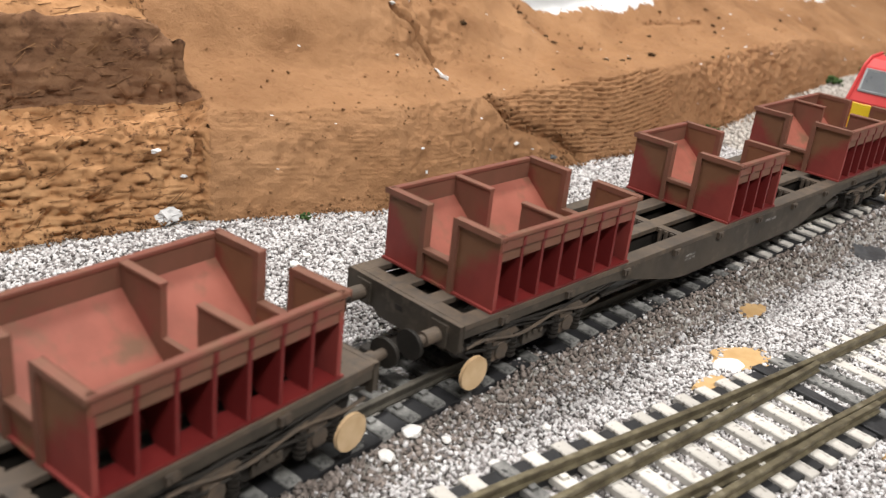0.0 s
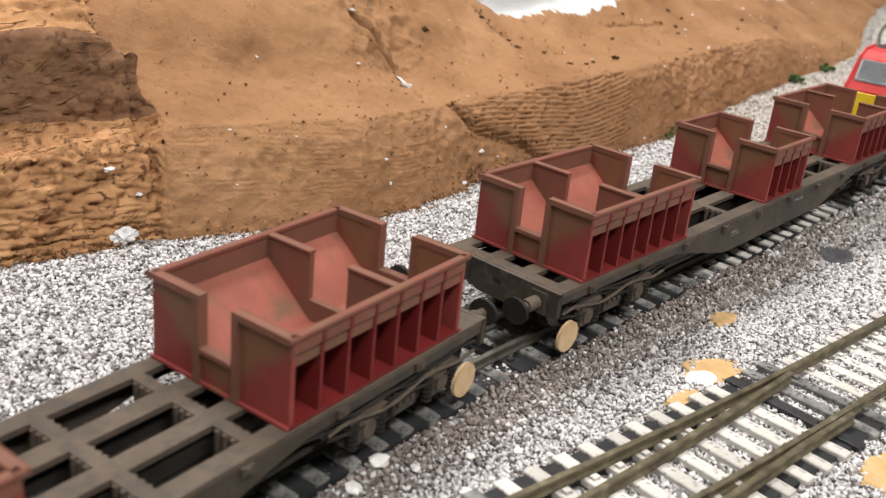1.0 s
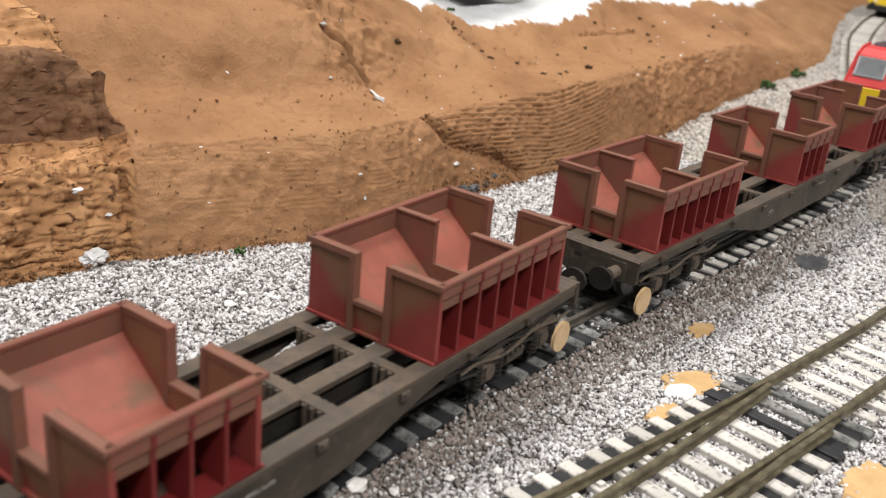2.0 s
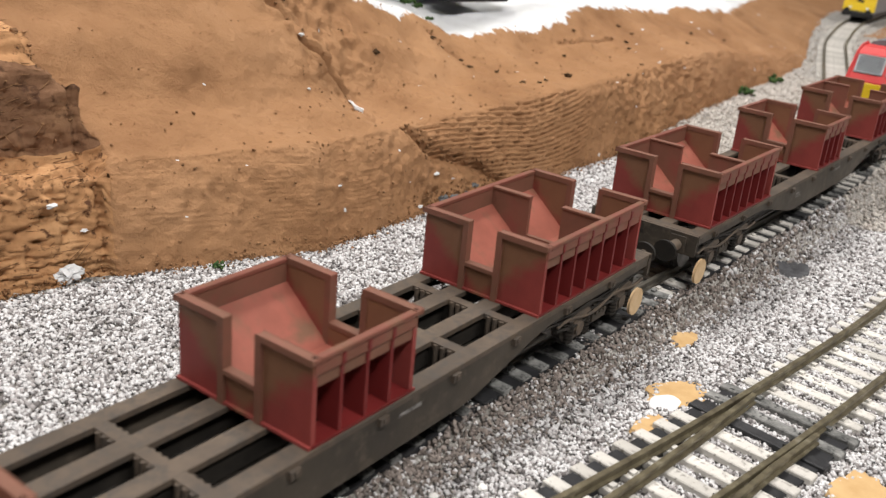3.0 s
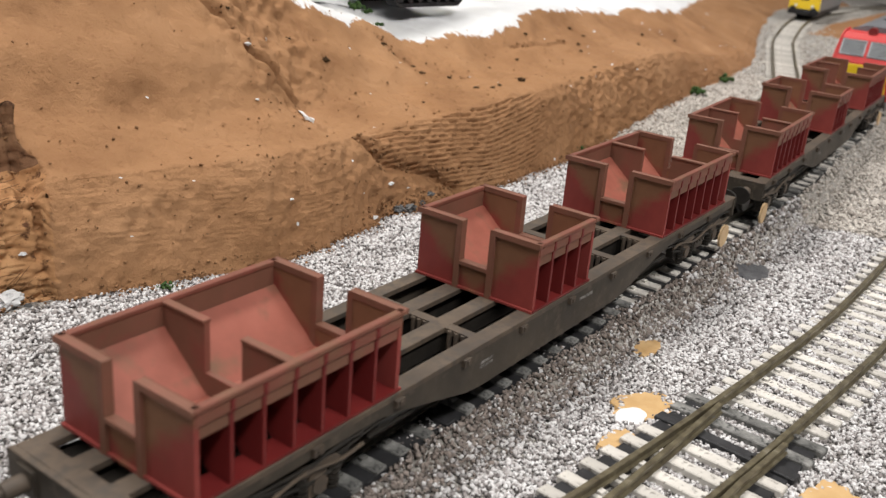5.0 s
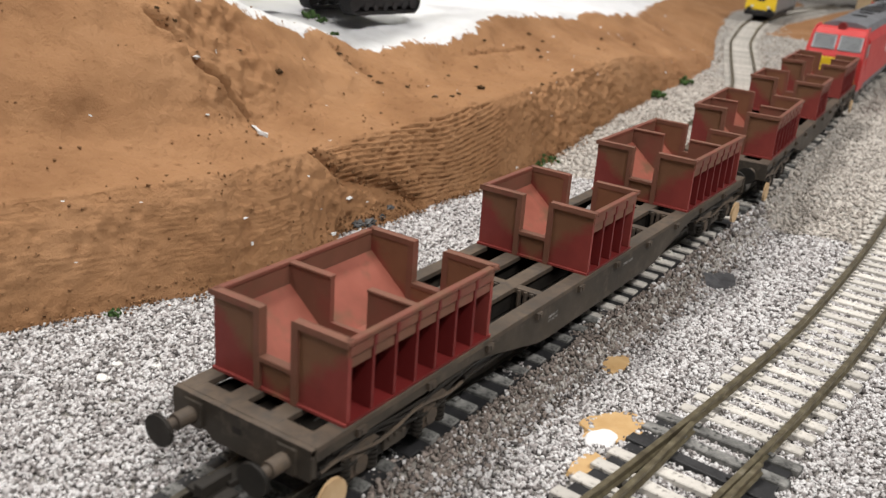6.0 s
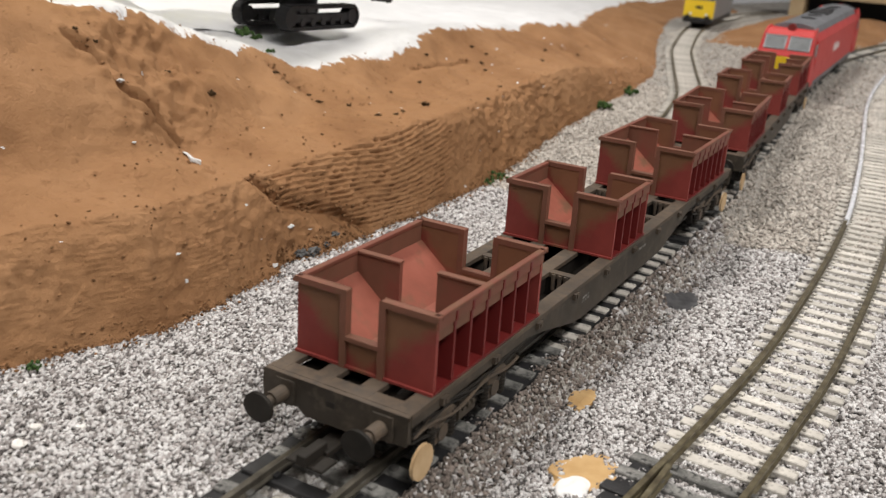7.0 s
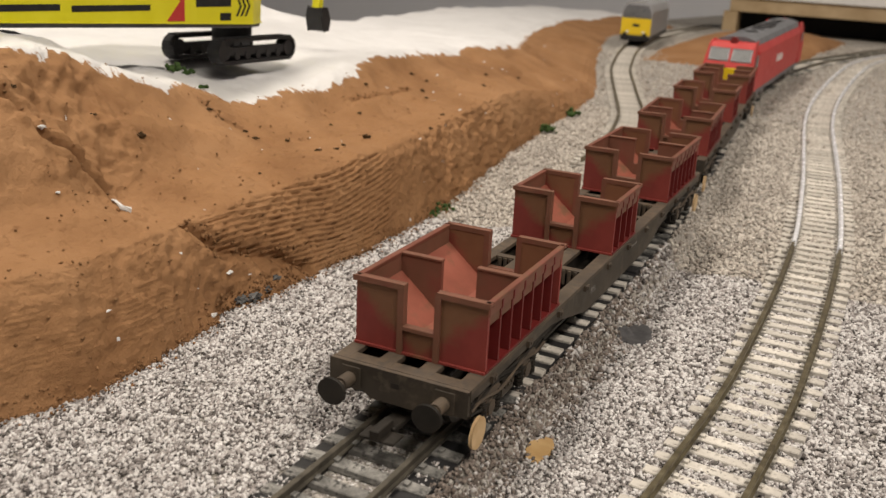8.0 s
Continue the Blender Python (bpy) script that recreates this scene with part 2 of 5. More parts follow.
def tube(bm, pts, r, n=6):
    rings = []
    for i, p in enumerate(pts):
        p = Vector(p)
        d = (Vector(pts[min(i + 1, len(pts) - 1)]) - Vector(pts[max(i - 1, 0)])).normalized()
        a = d.cross(Vector((0, 0, 1)) if abs(d.z) < 0.9 else Vector((1, 0, 0))).normalized()
        b = d.cross(a)
        rings.append([bm.verts.new(p + r * (math.cos(2 * math.pi * k / n) * a + math.sin(2 * math.pi * k / n) * b)) for k in range(n)])
    for A, B in zip(rings, rings[1:]):
        for k in range(n):
            bm.faces.new((A[k], A[(k + 1) % n], B[(k + 1) % n], B[k]))
    bm.faces.new(rings[0])
    bm.faces.new(rings[-1][::-1])


def soften(bm, w, segments=1):
    bmesh.ops.remove_doubles(bm, verts=bm.verts, dist=1e-4)
    bmesh.ops.bevel(bm, geom=list(bm.edges), offset=w, segments=segments, affect="EDGES", clamp_overlap=True)


def sheet_mesh(name, verts, quads, material, smooth=False):
    """A mesh from arrays of points in mm and of quads."""
    me = bpy.data.meshes.new(name)
    verts, quads = np.asarray(verts, np.float32) * MM, np.asarray(quads, np.int32)
    me.vertices.add(len(verts))
    me.vertices.foreach_set("co", verts.ravel())
    me.loops.add(quads.size)
    me.loops.foreach_set("vertex_index", quads.ravel())
    me.polygons.add(len(quads))
    me.polygons.foreach_set("loop_start", np.arange(0, quads.size, 4, dtype=np.int32))
    me.update(calc_edges=True)
    me.validate()
    me.materials.append(material)
    if smooth:
        me.polygons.foreach_set("use_smooth", np.ones(len(quads), bool))
    return new(name, me)


def grid_quads(nu, nv):
    i, j = np.meshgrid(np.arange(nu - 1), np.arange(nv - 1), indexing="ij")
    a = (i * nv + j).ravel()
    return np.stack([a, a + nv, a + nv + 1, a + 1], 1)


def lattice(ix, iy, iz, seed):
    h = (ix * 374761393 + iy * 668265263 + iz * 2147483647 + seed * 1274126177) & 0xFFFFFFFF
    h = ((h ^ (h >> 13)) * 1274126177) & 0xFFFFFFFF
    return ((h ^ (h >> 16)) & 0xFFFF) / 65535.0 * 2 - 1


def value_noise(x, y, z, seed=0):
    xi, yi, zi = (np.floor(a).astype(np.int64) for a in (x, y, z))
    fx, fy, fz = x - xi, y - yi, z - zi
    fx, fy, fz = (a * a * (3 - 2 * a) for a in (fx, fy, fz))
    out = 0
    for dx in (0, 1):
        for dy in (0, 1):
            for dz in (0, 1):
                w = (fx if dx else 1 - fx) * (fy if dy else 1 - fy) * (fz if dz else 1 - fz)
                out = out + w * lattice(xi + dx, yi + dy, zi + dz, seed)
    return out


def fbm(x, y, z, size, octaves=4, seed=0, gain=0.5):
    out, amp = 0, 1.0
    for o in range(octaves):
        out = out + amp * value_noise(x / size, y / size, z / size, seed + o * 17)
        size, amp = size / 2.03, amp * gain
    return out


def step(a, b, x):
    t = np.clip((x - a) / (b - a), 0, 1)
    return t * t * (3 - 2 * t)


# ---- the lie of the land, in mm ----
def glide(knots, y):
    k = np.array(knots, float)
    yy = np.arange(-400, 3200, 4.0)
    x = np.interp(yy, k[:, 0], k[:, 1])
    w = np.exp(-np.linspace(-2, 2, 31) ** 2)
    x = np.convolve(np.pad(x, 15, mode="edge"), w / w.sum(), mode="valid")
    return np.interp(y, yy, x)


def train_x(y):
    y = np.asarray(y, float)
    u = (y - 330) / 100
    near = np.where(u < 0, 4.26, -0.47) * np.maximum(u, -2.6) ** 2
    far = glide([(560, -2.9), (600, -5), (640, -7.6), (715, -13), (793, -19.5), (860, -24.5), (920, -29.5), (960, -33.5), (1040, -37.5), (1137, -34), (1221, -24), (1323, -9), (1459, 10), (1766, 60), (2100, 190), (2600, 500)], y)
    w = step(560, 660, y)
    return near * (1 - w) + far * w


def train_z(y):
    """Height of the railhead under the train."""
    return 6.93 + 3.96 * (np.clip(y, -100, 1300) - 330) / 100


def plain(y):
    y = np.clip(np.asarray(y, float), 0, 1300)
    u = np.clip((y - 430) / 150, 0, 1)
    return np.where(y < 580, 3.75 * u * u, 3.75 + (y - 580) * 0.05)


def right_x(y):
    return glide([(-200, 20), (150, 50), (254, 55), (313, 62), (361, 66), (410, 69), (450, 71.3), (520, 71), (580, 70), (640, 67.3), (750, 56), (920, 34.5), (1000, 28), (1080, 25.5), (1200, 26), (1400, 34), (1500, 44), (1766, 90), (2100, 220), (2600, 530)], y)


def siding_x(y):
    return glide([(600, -52), (760, -64), (868, -88), (970, -124.5), (1098, -169), (1227, -201), (1400, -232), (1700, -262), (2300, -290)], y)


def ground(x, y):
    d = x - train_x(y)
    w = np.where(d > 0, 1 - step(17.2, 22, d), 1 - step(18, 75, -d))
    w = np.maximum(w, step(560, 900, y) * (1 - step(30, 70, np.abs(d))))
    dip = 2.4 * np.exp(-((d - 29) / 11) ** 2) * (1 - step(560, 700, y)) * (1 - w)
    return plain(y) * (1 - w) + (train_z(y) - 4.2) * w - dip


FOOT = [(-200, -104), (260, -103), (291, -101), (333, -92), (356, -86), (386, -88), (425, -96), (475, -95), (568, -97), (707, -117), (800, -126), (870, -132), (937, -141), (1000, -158), (1100, -193), (1230, -232), (1500, -300), (3000, -330)]


def foot_x(y):
    k = np.array(FOOT, float)
    return np.interp(y, k[:, 0], k[:, 1])


# ---- the setting ----
def build_ground():
    ys = np.concatenate([np.arange(-150, 800, 3.0), np.arange(800, 1500, 8.0), np.arange(1500, 2900, 40.0)])
    xs = np.concatenate([np.arange(-420, -130, 10.0), np.arange(-130, 130, 2.5), np.arange(130, 720, 15.0)])
    X, Y = np.meshgrid(xs, ys, indexing="ij")
    Z = ground(X, Y) + 0.5 * fbm(X, Y, 0 * X, 22, 3, 3) - 0.5
    ob = sheet_mesh("ground", np.stack([X, Y, Z], -1).reshape(-1, 3), grid_quads(len(xs), len(ys)), BALLAST, True)
    tagged(ob, "grey and white granite ballast spread over the layout board", "ground", kind="structure")


CREST = [  # along the hill: heights at fixed steps back from its foot
    (-200, 30, 45, 64, 84, 100, 104, 95), (220, 30, 45, 64, 84, 100, 104, 92), (300, 32, 45, 66, 87, 103, 104, 88), (350, 33, 42, 62, 82, 96, 96, 80),
    (385, 33, 44, 68, 82, 88, 85, 74), (408, 32, 36, 60, 82, 87, 80, 70), (430, 31, 40, 62, 81, 82, 72, 67), (470, 34, 38, 52, 68, 69, 67, 72),
    (520, 37, 38, 42, 53, 60, 67, 76), (570, 38, 39, 44, 56, 61, 67, 82), (620, 41, 42, 50, 64, 66, 68, 92), (730, 44, 46, 54, 64, 66, 68, 92),
    (820, 38, 44, 52, 62, 64, 65, 65), (900, 32, 41, 50, 60, 62, 62, 62), (1010, 31, 39, 47, 55, 59, 60, 60), (1200, 40, 44, 48, 52, 55, 58, 58), (2900, 48, 50, 52, 54, 56, 58, 58)]
BACK = [0, 12, 36, 56, 76, 96, 136, 260]


def hill_height(off, y):
    """Height of the hill at a step back from its foot."""
    k = np.array(CREST, float)
    cols = [plain(y) - 2.0] + [np.interp(y, k[:, 0], k[:, i]) for i in range(1, 8)]
    z = np.zeros_like(y)
    for i in range(7):
        f = np.clip((off - BACK[i]) / (BACK[i + 1] - BACK[i]), 0, 1)
        f = f if i == 0 else f * f * (3 - 2 * f) * 0.5 + f * 0.5
        z = np.where((off >= BACK[i]) & (off <= BACK[i + 1]), cols[i] + (cols[i + 1] - cols[i]) * f, z)
    return z


HILL = []
CRACKS = [  # points along each crack, by distance along the hill and step back from its foot; half width, depth
    ([(379, 66), (387, 57), (388, 50), (394, 47.6)], 1.2, 4.5), ([(394, 47.6), (398, 45), (402, 42), (406, 39), (405, 33), (406.5, 27)], 1.25, 7.5),
    ([(414, 13), (422, 9.9), (428, 7.9), (443.5, 6.2), (458, 4.2), (471, 1.8)], 0.8, 3.6), ([(287.5, 5), (289.5, 11), (291.3, 19), (289.5, 32), (283.5, 37), (278.5, 48)], 1.0, 2.9), ([(598, 58.5), (621, 54.7), (660, 50)], 1.1, 1.8), ([(490, 68), (498, 62.5), (507, 58.5)], 1.0, 1.6)]


def build_hill():
    u = np.concatenate([np.linspace(-2, 13, 112), np.linspace(13.3, 45, 66), np.linspace(45.8, 100, 62), np.linspace(102, 260, 34)])
    v = np.concatenate([np.arange(150, 620, 0.95), np.arange(620, 640, 1.1), np.arange(640, 1000, 2.2), np.arange(1000, 1900, 14.0)])
    U, Y = np.meshgrid(u, v, indexing="ij")
    Uc = np.maximum(U, 0)
    give = 2.0 * step(5, 10, Uc)
    Z = sum(hill_height(np.clip(Uc + k * give, 0, 260), Y) for k in (-1, -0.5, 0, 0.5, 1)) / 5
    lean = np.where(U < 12, 0.55 + 0.45 * (Uc / 12), 1.0)
    X = foot_x(Y) - Uc * lean
    # the dug-out bay: a stepped rock face behind a skin of plaster
    rim = np.interp(Uc, [0, 6, 11, 19, 32, 37, 48, 60], [288.5, 290.2, 292, 294, 292, 286, 281, 275])
    bay = 1 - step(-1.2, 1.4, Y - rim + 1.2 * fbm(X * 0, Y, Z, 7, 3, 5))
    t = np.clip(Uc / 60, 0, 1)
    zb = np.interp(t, [0, 0.08, 0.14, 0.30, 0.34, 0.60, 0.64, 1], [-2, 12, 27, 31, 34, 57, 60, 74])
    xb = -np.interp(t, [0, 0.08, 0.14, 0.30, 0.34, 0.60, 0.64, 1], [0, 3, 6, 17, 19, 23, 28, 56]) + foot_x(Y) - 4
    inside = bay * (Uc < 60)
    near = np.where(Uc < 60, 1.0, 0.0)
    Z, X = np.where(near > 0, Z * (1 - bay) + zb * bay, Z), np.where(near > 0, X * (1 - bay) + xb * bay, X)
    # relief: broad lumps, tool marks, grit
    steep = (1 - step(11, 18, Uc))
    amp = 2.2 * step(0, 30, Uc) + 0.8
    n1 = fbm(X, Y, Z, 38, 3, 11)
    n2 = fbm(X, Y, Z, 9, 3, 23)
    n3 = fbm(X, Y, Z, 2.6, 2, 41)
    disp = amp * n1 * (1 - 0.5 * bay) + 0.6 * n2 * (1 + 1.2 * inside) + (0.27 + 0.45 * inside + 0.2 * steep) * n3
    # combed strata low on the cut face
    fold = np.interp(Uc, [1.8, 4.2, 6.2, 7.9, 9.9, 12.5, 15], [471, 458, 443, 428, 422, 415, 411])
    end = np.interp(Uc, [2, 3, 7.7, 10.6, 15], [518, 537, 545, 543, 536])
    comb = step(0, 5, Y - fold) * (1 - step(-9, 5, Y - end)) * step(1.0, 2.6, Uc) * (1 - step(11.5, 14.5, Uc))
    wave = Z + 0.05 * (Y - 430) - 7.5 * np.clip((Y - 492) / 50, 0, 1.3) ** 2 + 0.9 * fbm(X * 0, Y, Z, 26, 2, 7)
    tooth = np.mod(wave / 1.9, 1.0)
    groove = np.clip(1 - np.abs(tooth - 0.5) * 3.4, 0, 1)
    pits = np.clip(0.35 + 1.3 * value_noise(Y / 2.0, np.floor(wave / 1.9) * 1.7, X * 0, 9), 0, 1.3)
    disp += comb * (0.45 * (1 - tooth) - 1.5 * groove * pits)
    faint = np.exp(-((Y - 350) / 58) ** 4) * steep * step(2, 4, Uc)
    disp += faint * 0.09 * np.sin(wave * 4.2 + 3 * n2) * (0.4 + value_noise(Y / 9, Z / 4, X * 0, 29))
    disp -= steep * (1 - bay) * 1.6 * np.clip(fbm(X, Y, Z, 5.5, 2, 83) - 0.75, 0, 1)
    # ragged rock beyond the combing
    ragged = np.exp(-((Y - 652) / 78) ** 4) * (1 - step(15, 24, Uc))
    disp += ragged * (1.5 * fbm(X, Y, Z, 7, 3, 61) + 0.6 * n3 - 2.2 * np.clip(fbm(X, Y, Z, 4.5, 2, 63) - 0.5, 0, 1))
    # a slumped lobe before the fold, with curved trowel marks and broken lumps at its foot
    lobe = np.exp(-((Y - 404) / 17) ** 2) * (1 - step(11, 16, Uc)) * step(-6, 4, fold - Y)
    arc = np.hypot(Y - 428, 2.6 * (Uc - 3))
    disp += lobe * 0.5 + (np.exp(-((arc - 40) / 15) ** 2) * (Y < 428) * step(1, 3, Uc) * (1 - step(10.5, 13, Uc))) * 0.42 * np.sin(arc * 0.95 + 2.2 * n2) * (0.6 + 0.5 * n1)
    broken = np.exp(-((Y - 436) / 22) ** 4) * (1 - step(5.5, 7.5, Uc)) * step(-3, 3, fold - Y)
    disp += broken * (1.5 * fbm(X, Y, Z, 8, 3, 97) + 0.8 * np.abs(n2) - 0.4)
    for hy, hu, hw, hd in ((421, 1.8, 3.2, 3.6), (428, 2.6, 2.4, 2.6), (452, 3.0, 2.6, 2.4), (462, 1.6, 4.0, 2.8), (491, 1.2, 8.0, 1.6)):
        disp -= hd * np.exp(-((Y - hy + 1.2 * n2) / hw) ** 2 - ((Uc - hu) / (0.34 * hw)) ** 2)
    # the spur of rough plaster round the long crack
    rough_spur = np.exp(-((Y - 407) / 26) ** 4 - ((Uc - 57) / 17) ** 4)
    disp += rough_spur * (2.6 * np.abs(fbm(X, Y, Z, 12, 4, 71)) + 1.1 * n3 + 0.6 * n2)
    # bedding blocks in the bay
    rows_ = np.floor((Z + 1.1 * value_noise(Y / 9, Z * 0, Z * 0, 2)) / 2.7)
    blocks = lattice(np.floor((Y + rows_ * 3.7) / 7.0).astype(np.int64), rows_.astype(np.int64), 0, 77)
    joint = np.exp(-(np.mod((Z + 1.1 * value_noise(Y / 9, Z * 0, Z * 0, 2)) / 2.7, 1.0) / 0.2) ** 2)
    disp += inside * (1 - step(20, 26, Uc)) * (0.9 * blocks + 0.6 * np.abs(fbm(X, Y * 0.6, Z * 1.8, 5, 3, 15)) + 0.7 * n3 - 1.1 * joint * (0.5 + value_noise(Y / 6, Z / 3, 0 * Z, 18)) - 1.0 * np.exp(-(value_noise(Y / 6, Z / 2.4, 0 * Z, 19) / 0.08) ** 2))
    strata = np.abs(np.sin(Z * 2.0 + 1.5 * fbm(X, Y, Z, 14, 2, 3)))
    disp += inside * step(20, 22, Uc) * (0.6 * (strata - 0.5) + 1.2 * fbm(X, Y * 0.6, Z * 1.3, 7, 4, 37))
    # cracks running down the slope
    for path, w, depth in CRACKS:
        d = np.full(Y.shape, 1e3)
        for (ya, ua), (yb, ub) in zip(path, path[1:]):
            k = np.clip(((Y - ya) * (yb - ya) + (Uc - ua) * (ub - ua)) / ((yb - ya) ** 2 + (ub - ua) ** 2), 0, 1)
            d = np.minimum(d, np.hypot(Y - ya - k * (yb - ya), Uc - ua - k * (ub - ua)))
        d = d + 0.45 * value_noise(Y / 3, Uc / 3, 0 * Y, 31)
        disp -= depth * np.exp(-(d / w) ** 2) - 0.2 * depth * np.exp(-((d - 2.3) / 1.2) ** 2) * (depth > 3)
    P = np.stack([X, Y, Z], -1)
    du, dv = np.gradient(P, axis=0), np.gradient(P, axis=1)
    N = np.cross(du, dv)
    N /= np.linalg.norm(N, axis=-1, keepdims=True) + 1e-9
    N *= np.sign(N[..., 2:3] + 0.3 * N[..., 0:1] + 1e-6)
    P = P + N * disp[..., None]
    HILL.append(P.reshape(-1, 3))
    HILL.append(N.reshape(-1, 3))
    HILL.append(np.stack([Y.ravel(), U.ravel()], 1))
    P[-1, :, 2] = -9.0
    P[:, 0, 2] = -9.0
    P[:, -1, 2] = -9.0
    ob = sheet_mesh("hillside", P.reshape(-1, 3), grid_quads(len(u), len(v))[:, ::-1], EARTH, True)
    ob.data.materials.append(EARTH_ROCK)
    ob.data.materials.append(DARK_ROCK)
    # how far each point lies behind the brushed edge of the paint; flecks of bare plaster before it
    edge = np.interp(Y, [0, 300, 380, 399, 410, 437, 448, 476, 511, 527, 554, 582, 614, 657, 686, 756, 816, 900, 1100], [118, 104, 84, 78, 75, 72.5, 69, 73, 79, 75, 75, 72.5, 69, 77, 73, 70, 72, 70, 80])
    edge = edge + 3.0 * fbm(X, Y * 1.6, Z * 0, 22, 2, 55)
    bare = np.clip((U - edge) / 18 + 0.5, 0, 1)
    bare = np.where((fbm(X, Y, Z, 2.2, 2, 91) > 1.2) & (U < 60), 1.0, bare)
    ob.data.attributes.new("bare", "FLOAT", "POINT").data.foreach_set("value", bare.ravel().astype(np.float32))
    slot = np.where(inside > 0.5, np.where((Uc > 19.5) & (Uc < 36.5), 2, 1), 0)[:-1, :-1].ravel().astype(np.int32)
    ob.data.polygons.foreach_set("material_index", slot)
    tagged(ob, "brown painted plaster hillside with a combed cutting face and bare white plaster on top", "hillside", kind="structure")


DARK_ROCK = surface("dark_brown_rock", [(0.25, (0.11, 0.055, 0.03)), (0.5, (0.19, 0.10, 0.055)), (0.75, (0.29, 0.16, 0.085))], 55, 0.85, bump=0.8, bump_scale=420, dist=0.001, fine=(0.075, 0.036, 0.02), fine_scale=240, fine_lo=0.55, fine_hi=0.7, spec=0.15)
EARTH_ROCK = surface("layered_earth_rock", [(0.25, (0.23, 0.115, 0.052)), (0.5, (0.42, 0.225, 0.105)), (0.75, (0.56, 0.33, 0.165))], 60, 0.85, bump=0.7, bump_scale=500, dist=0.0008, fine=(0.09, 0.04, 0.02), fine_scale=300, fine_lo=0.58, fine_hi=0.7, spec=0.15)


def along(fx, fz, y0, y1, pitch):
    """Evenly spaced poses along a track: x, y, z, heading and slope."""
    y = np.arange(y0, y1, 1.0)
    x, z = fx(y), fz(y)
    s = np.concatenate([[0], np.cumsum(np.hypot(np.diff(x), np.diff(y)))])
    out = []
    for d in np.arange(0, s[-1], pitch):
        yy = float(np.interp(d, s, y))
        dx, dz = float(fx(yy + 2) - fx(yy - 2)), float(fz(yy + 2) - fz(yy - 2))
        out.append((float(fx(yy)), yy, float(fz(yy)), -math.degrees(math.atan2(dx, 4)), math.degrees(math.atan2(dz, 4))))
    return out


RAIL_SHAPE = [(-1.05, -2.6), (1.05, -2.6), (1.05, -2.25), (0.35, -2.0), (0.35, -0.9), (0.7, -0.7), (0.7, -0.12), (0.55, 0), (-0.55, 0), (-0.7, -0.12), (-0.7, -0.7), (-0.35, -0.9), (-0.35, -2.0), (-1.05, -2.25)]


def rail_bar(name, fx, fz, off, y0, y1, material, parent, label="", stepy=6.0, shape=None):
    """A rail at a sideways distance from a track's middle."""
    bm = bmesh.new()
    rings = []
    shape = shape or RAIL_SHAPE
    for y in np.arange(y0, y1 + 0.1, stepy):
        dx = float(fx(y + 1) - fx(y - 1)) / 2
        o = off(y) if callable(off) else off
        n = Vector((1, -dx, 0)).normalized()
        c = Vector((float(fx(y)), y, float(fz(y)))) + n * o
        rings.append([bm.verts.new(c + n * p[0] + Vector((0, 0, p[1]))) for p in shape])
    k = len(shape)
    for A, B in zip(rings, rings[1:]):
        for i in range(k):
            bm.faces.new((A[i], A[(i + 1) % k], B[(i + 1) % k], B[i]))
    bm.faces.new(rings[0][::-1])
    bm.faces.new(rings[-1])
    return part(name, bm, material, parent, label)


def sleeper_mesh(material, half=15.5, wide=1.9):
    bm = bmesh.new()
    box(bm, -half, half, -wide, wide, -4.6, -2.7)
    soften(bm, 0.25)
    for s in (-1, 1):  # rail chairs
        for c in (-1, 1):
            box(bm, s * 9.2 + c * 1.5 - 0.65, s * 9.2 + c * 1.5 + 0.65, -0.9, 0.9, -2.75, -2.0)
    return part("sleeper", bm, material, None)


def lay(track, fx, fz, y0, y1, pitch, materials, weights, half=15.5, drop=0.0):
    rng = random.Random(len(track.name) + int(y0))
    masters = [sleeper_mesh(m, half) for m in materials]
    used = set()
    for x, y, z, rz, rx in along(fx, fz, y0, y1, pitch):
        i = rng.choices(range(len(masters)), weights)[0]
        m = pose((x + rng.uniform(-.3, .3)) * MM, (y + rng.uniform(-.25, .25)) * MM, (z - drop) * MM, rx + rng.uniform(-.5, .5), rng.uniform(-.8, .8), rz + rng.uniform(-1.5, 1.5))
        if i in used:
            o = new("sleeper", masters[i].data)
        else:
            o, _ = masters[i], used.add(i)
        o.parent, o.matrix_basis = track, m
    for i, o in enumerate(masters):
        if i not in used:
            bpy.data.objects.remove(o)


def right_z(y):
    return plain(y) + 4.6


def siding_z(y):
    return np.maximum(plain(y), ground(siding_x(y), y)) + 4.0


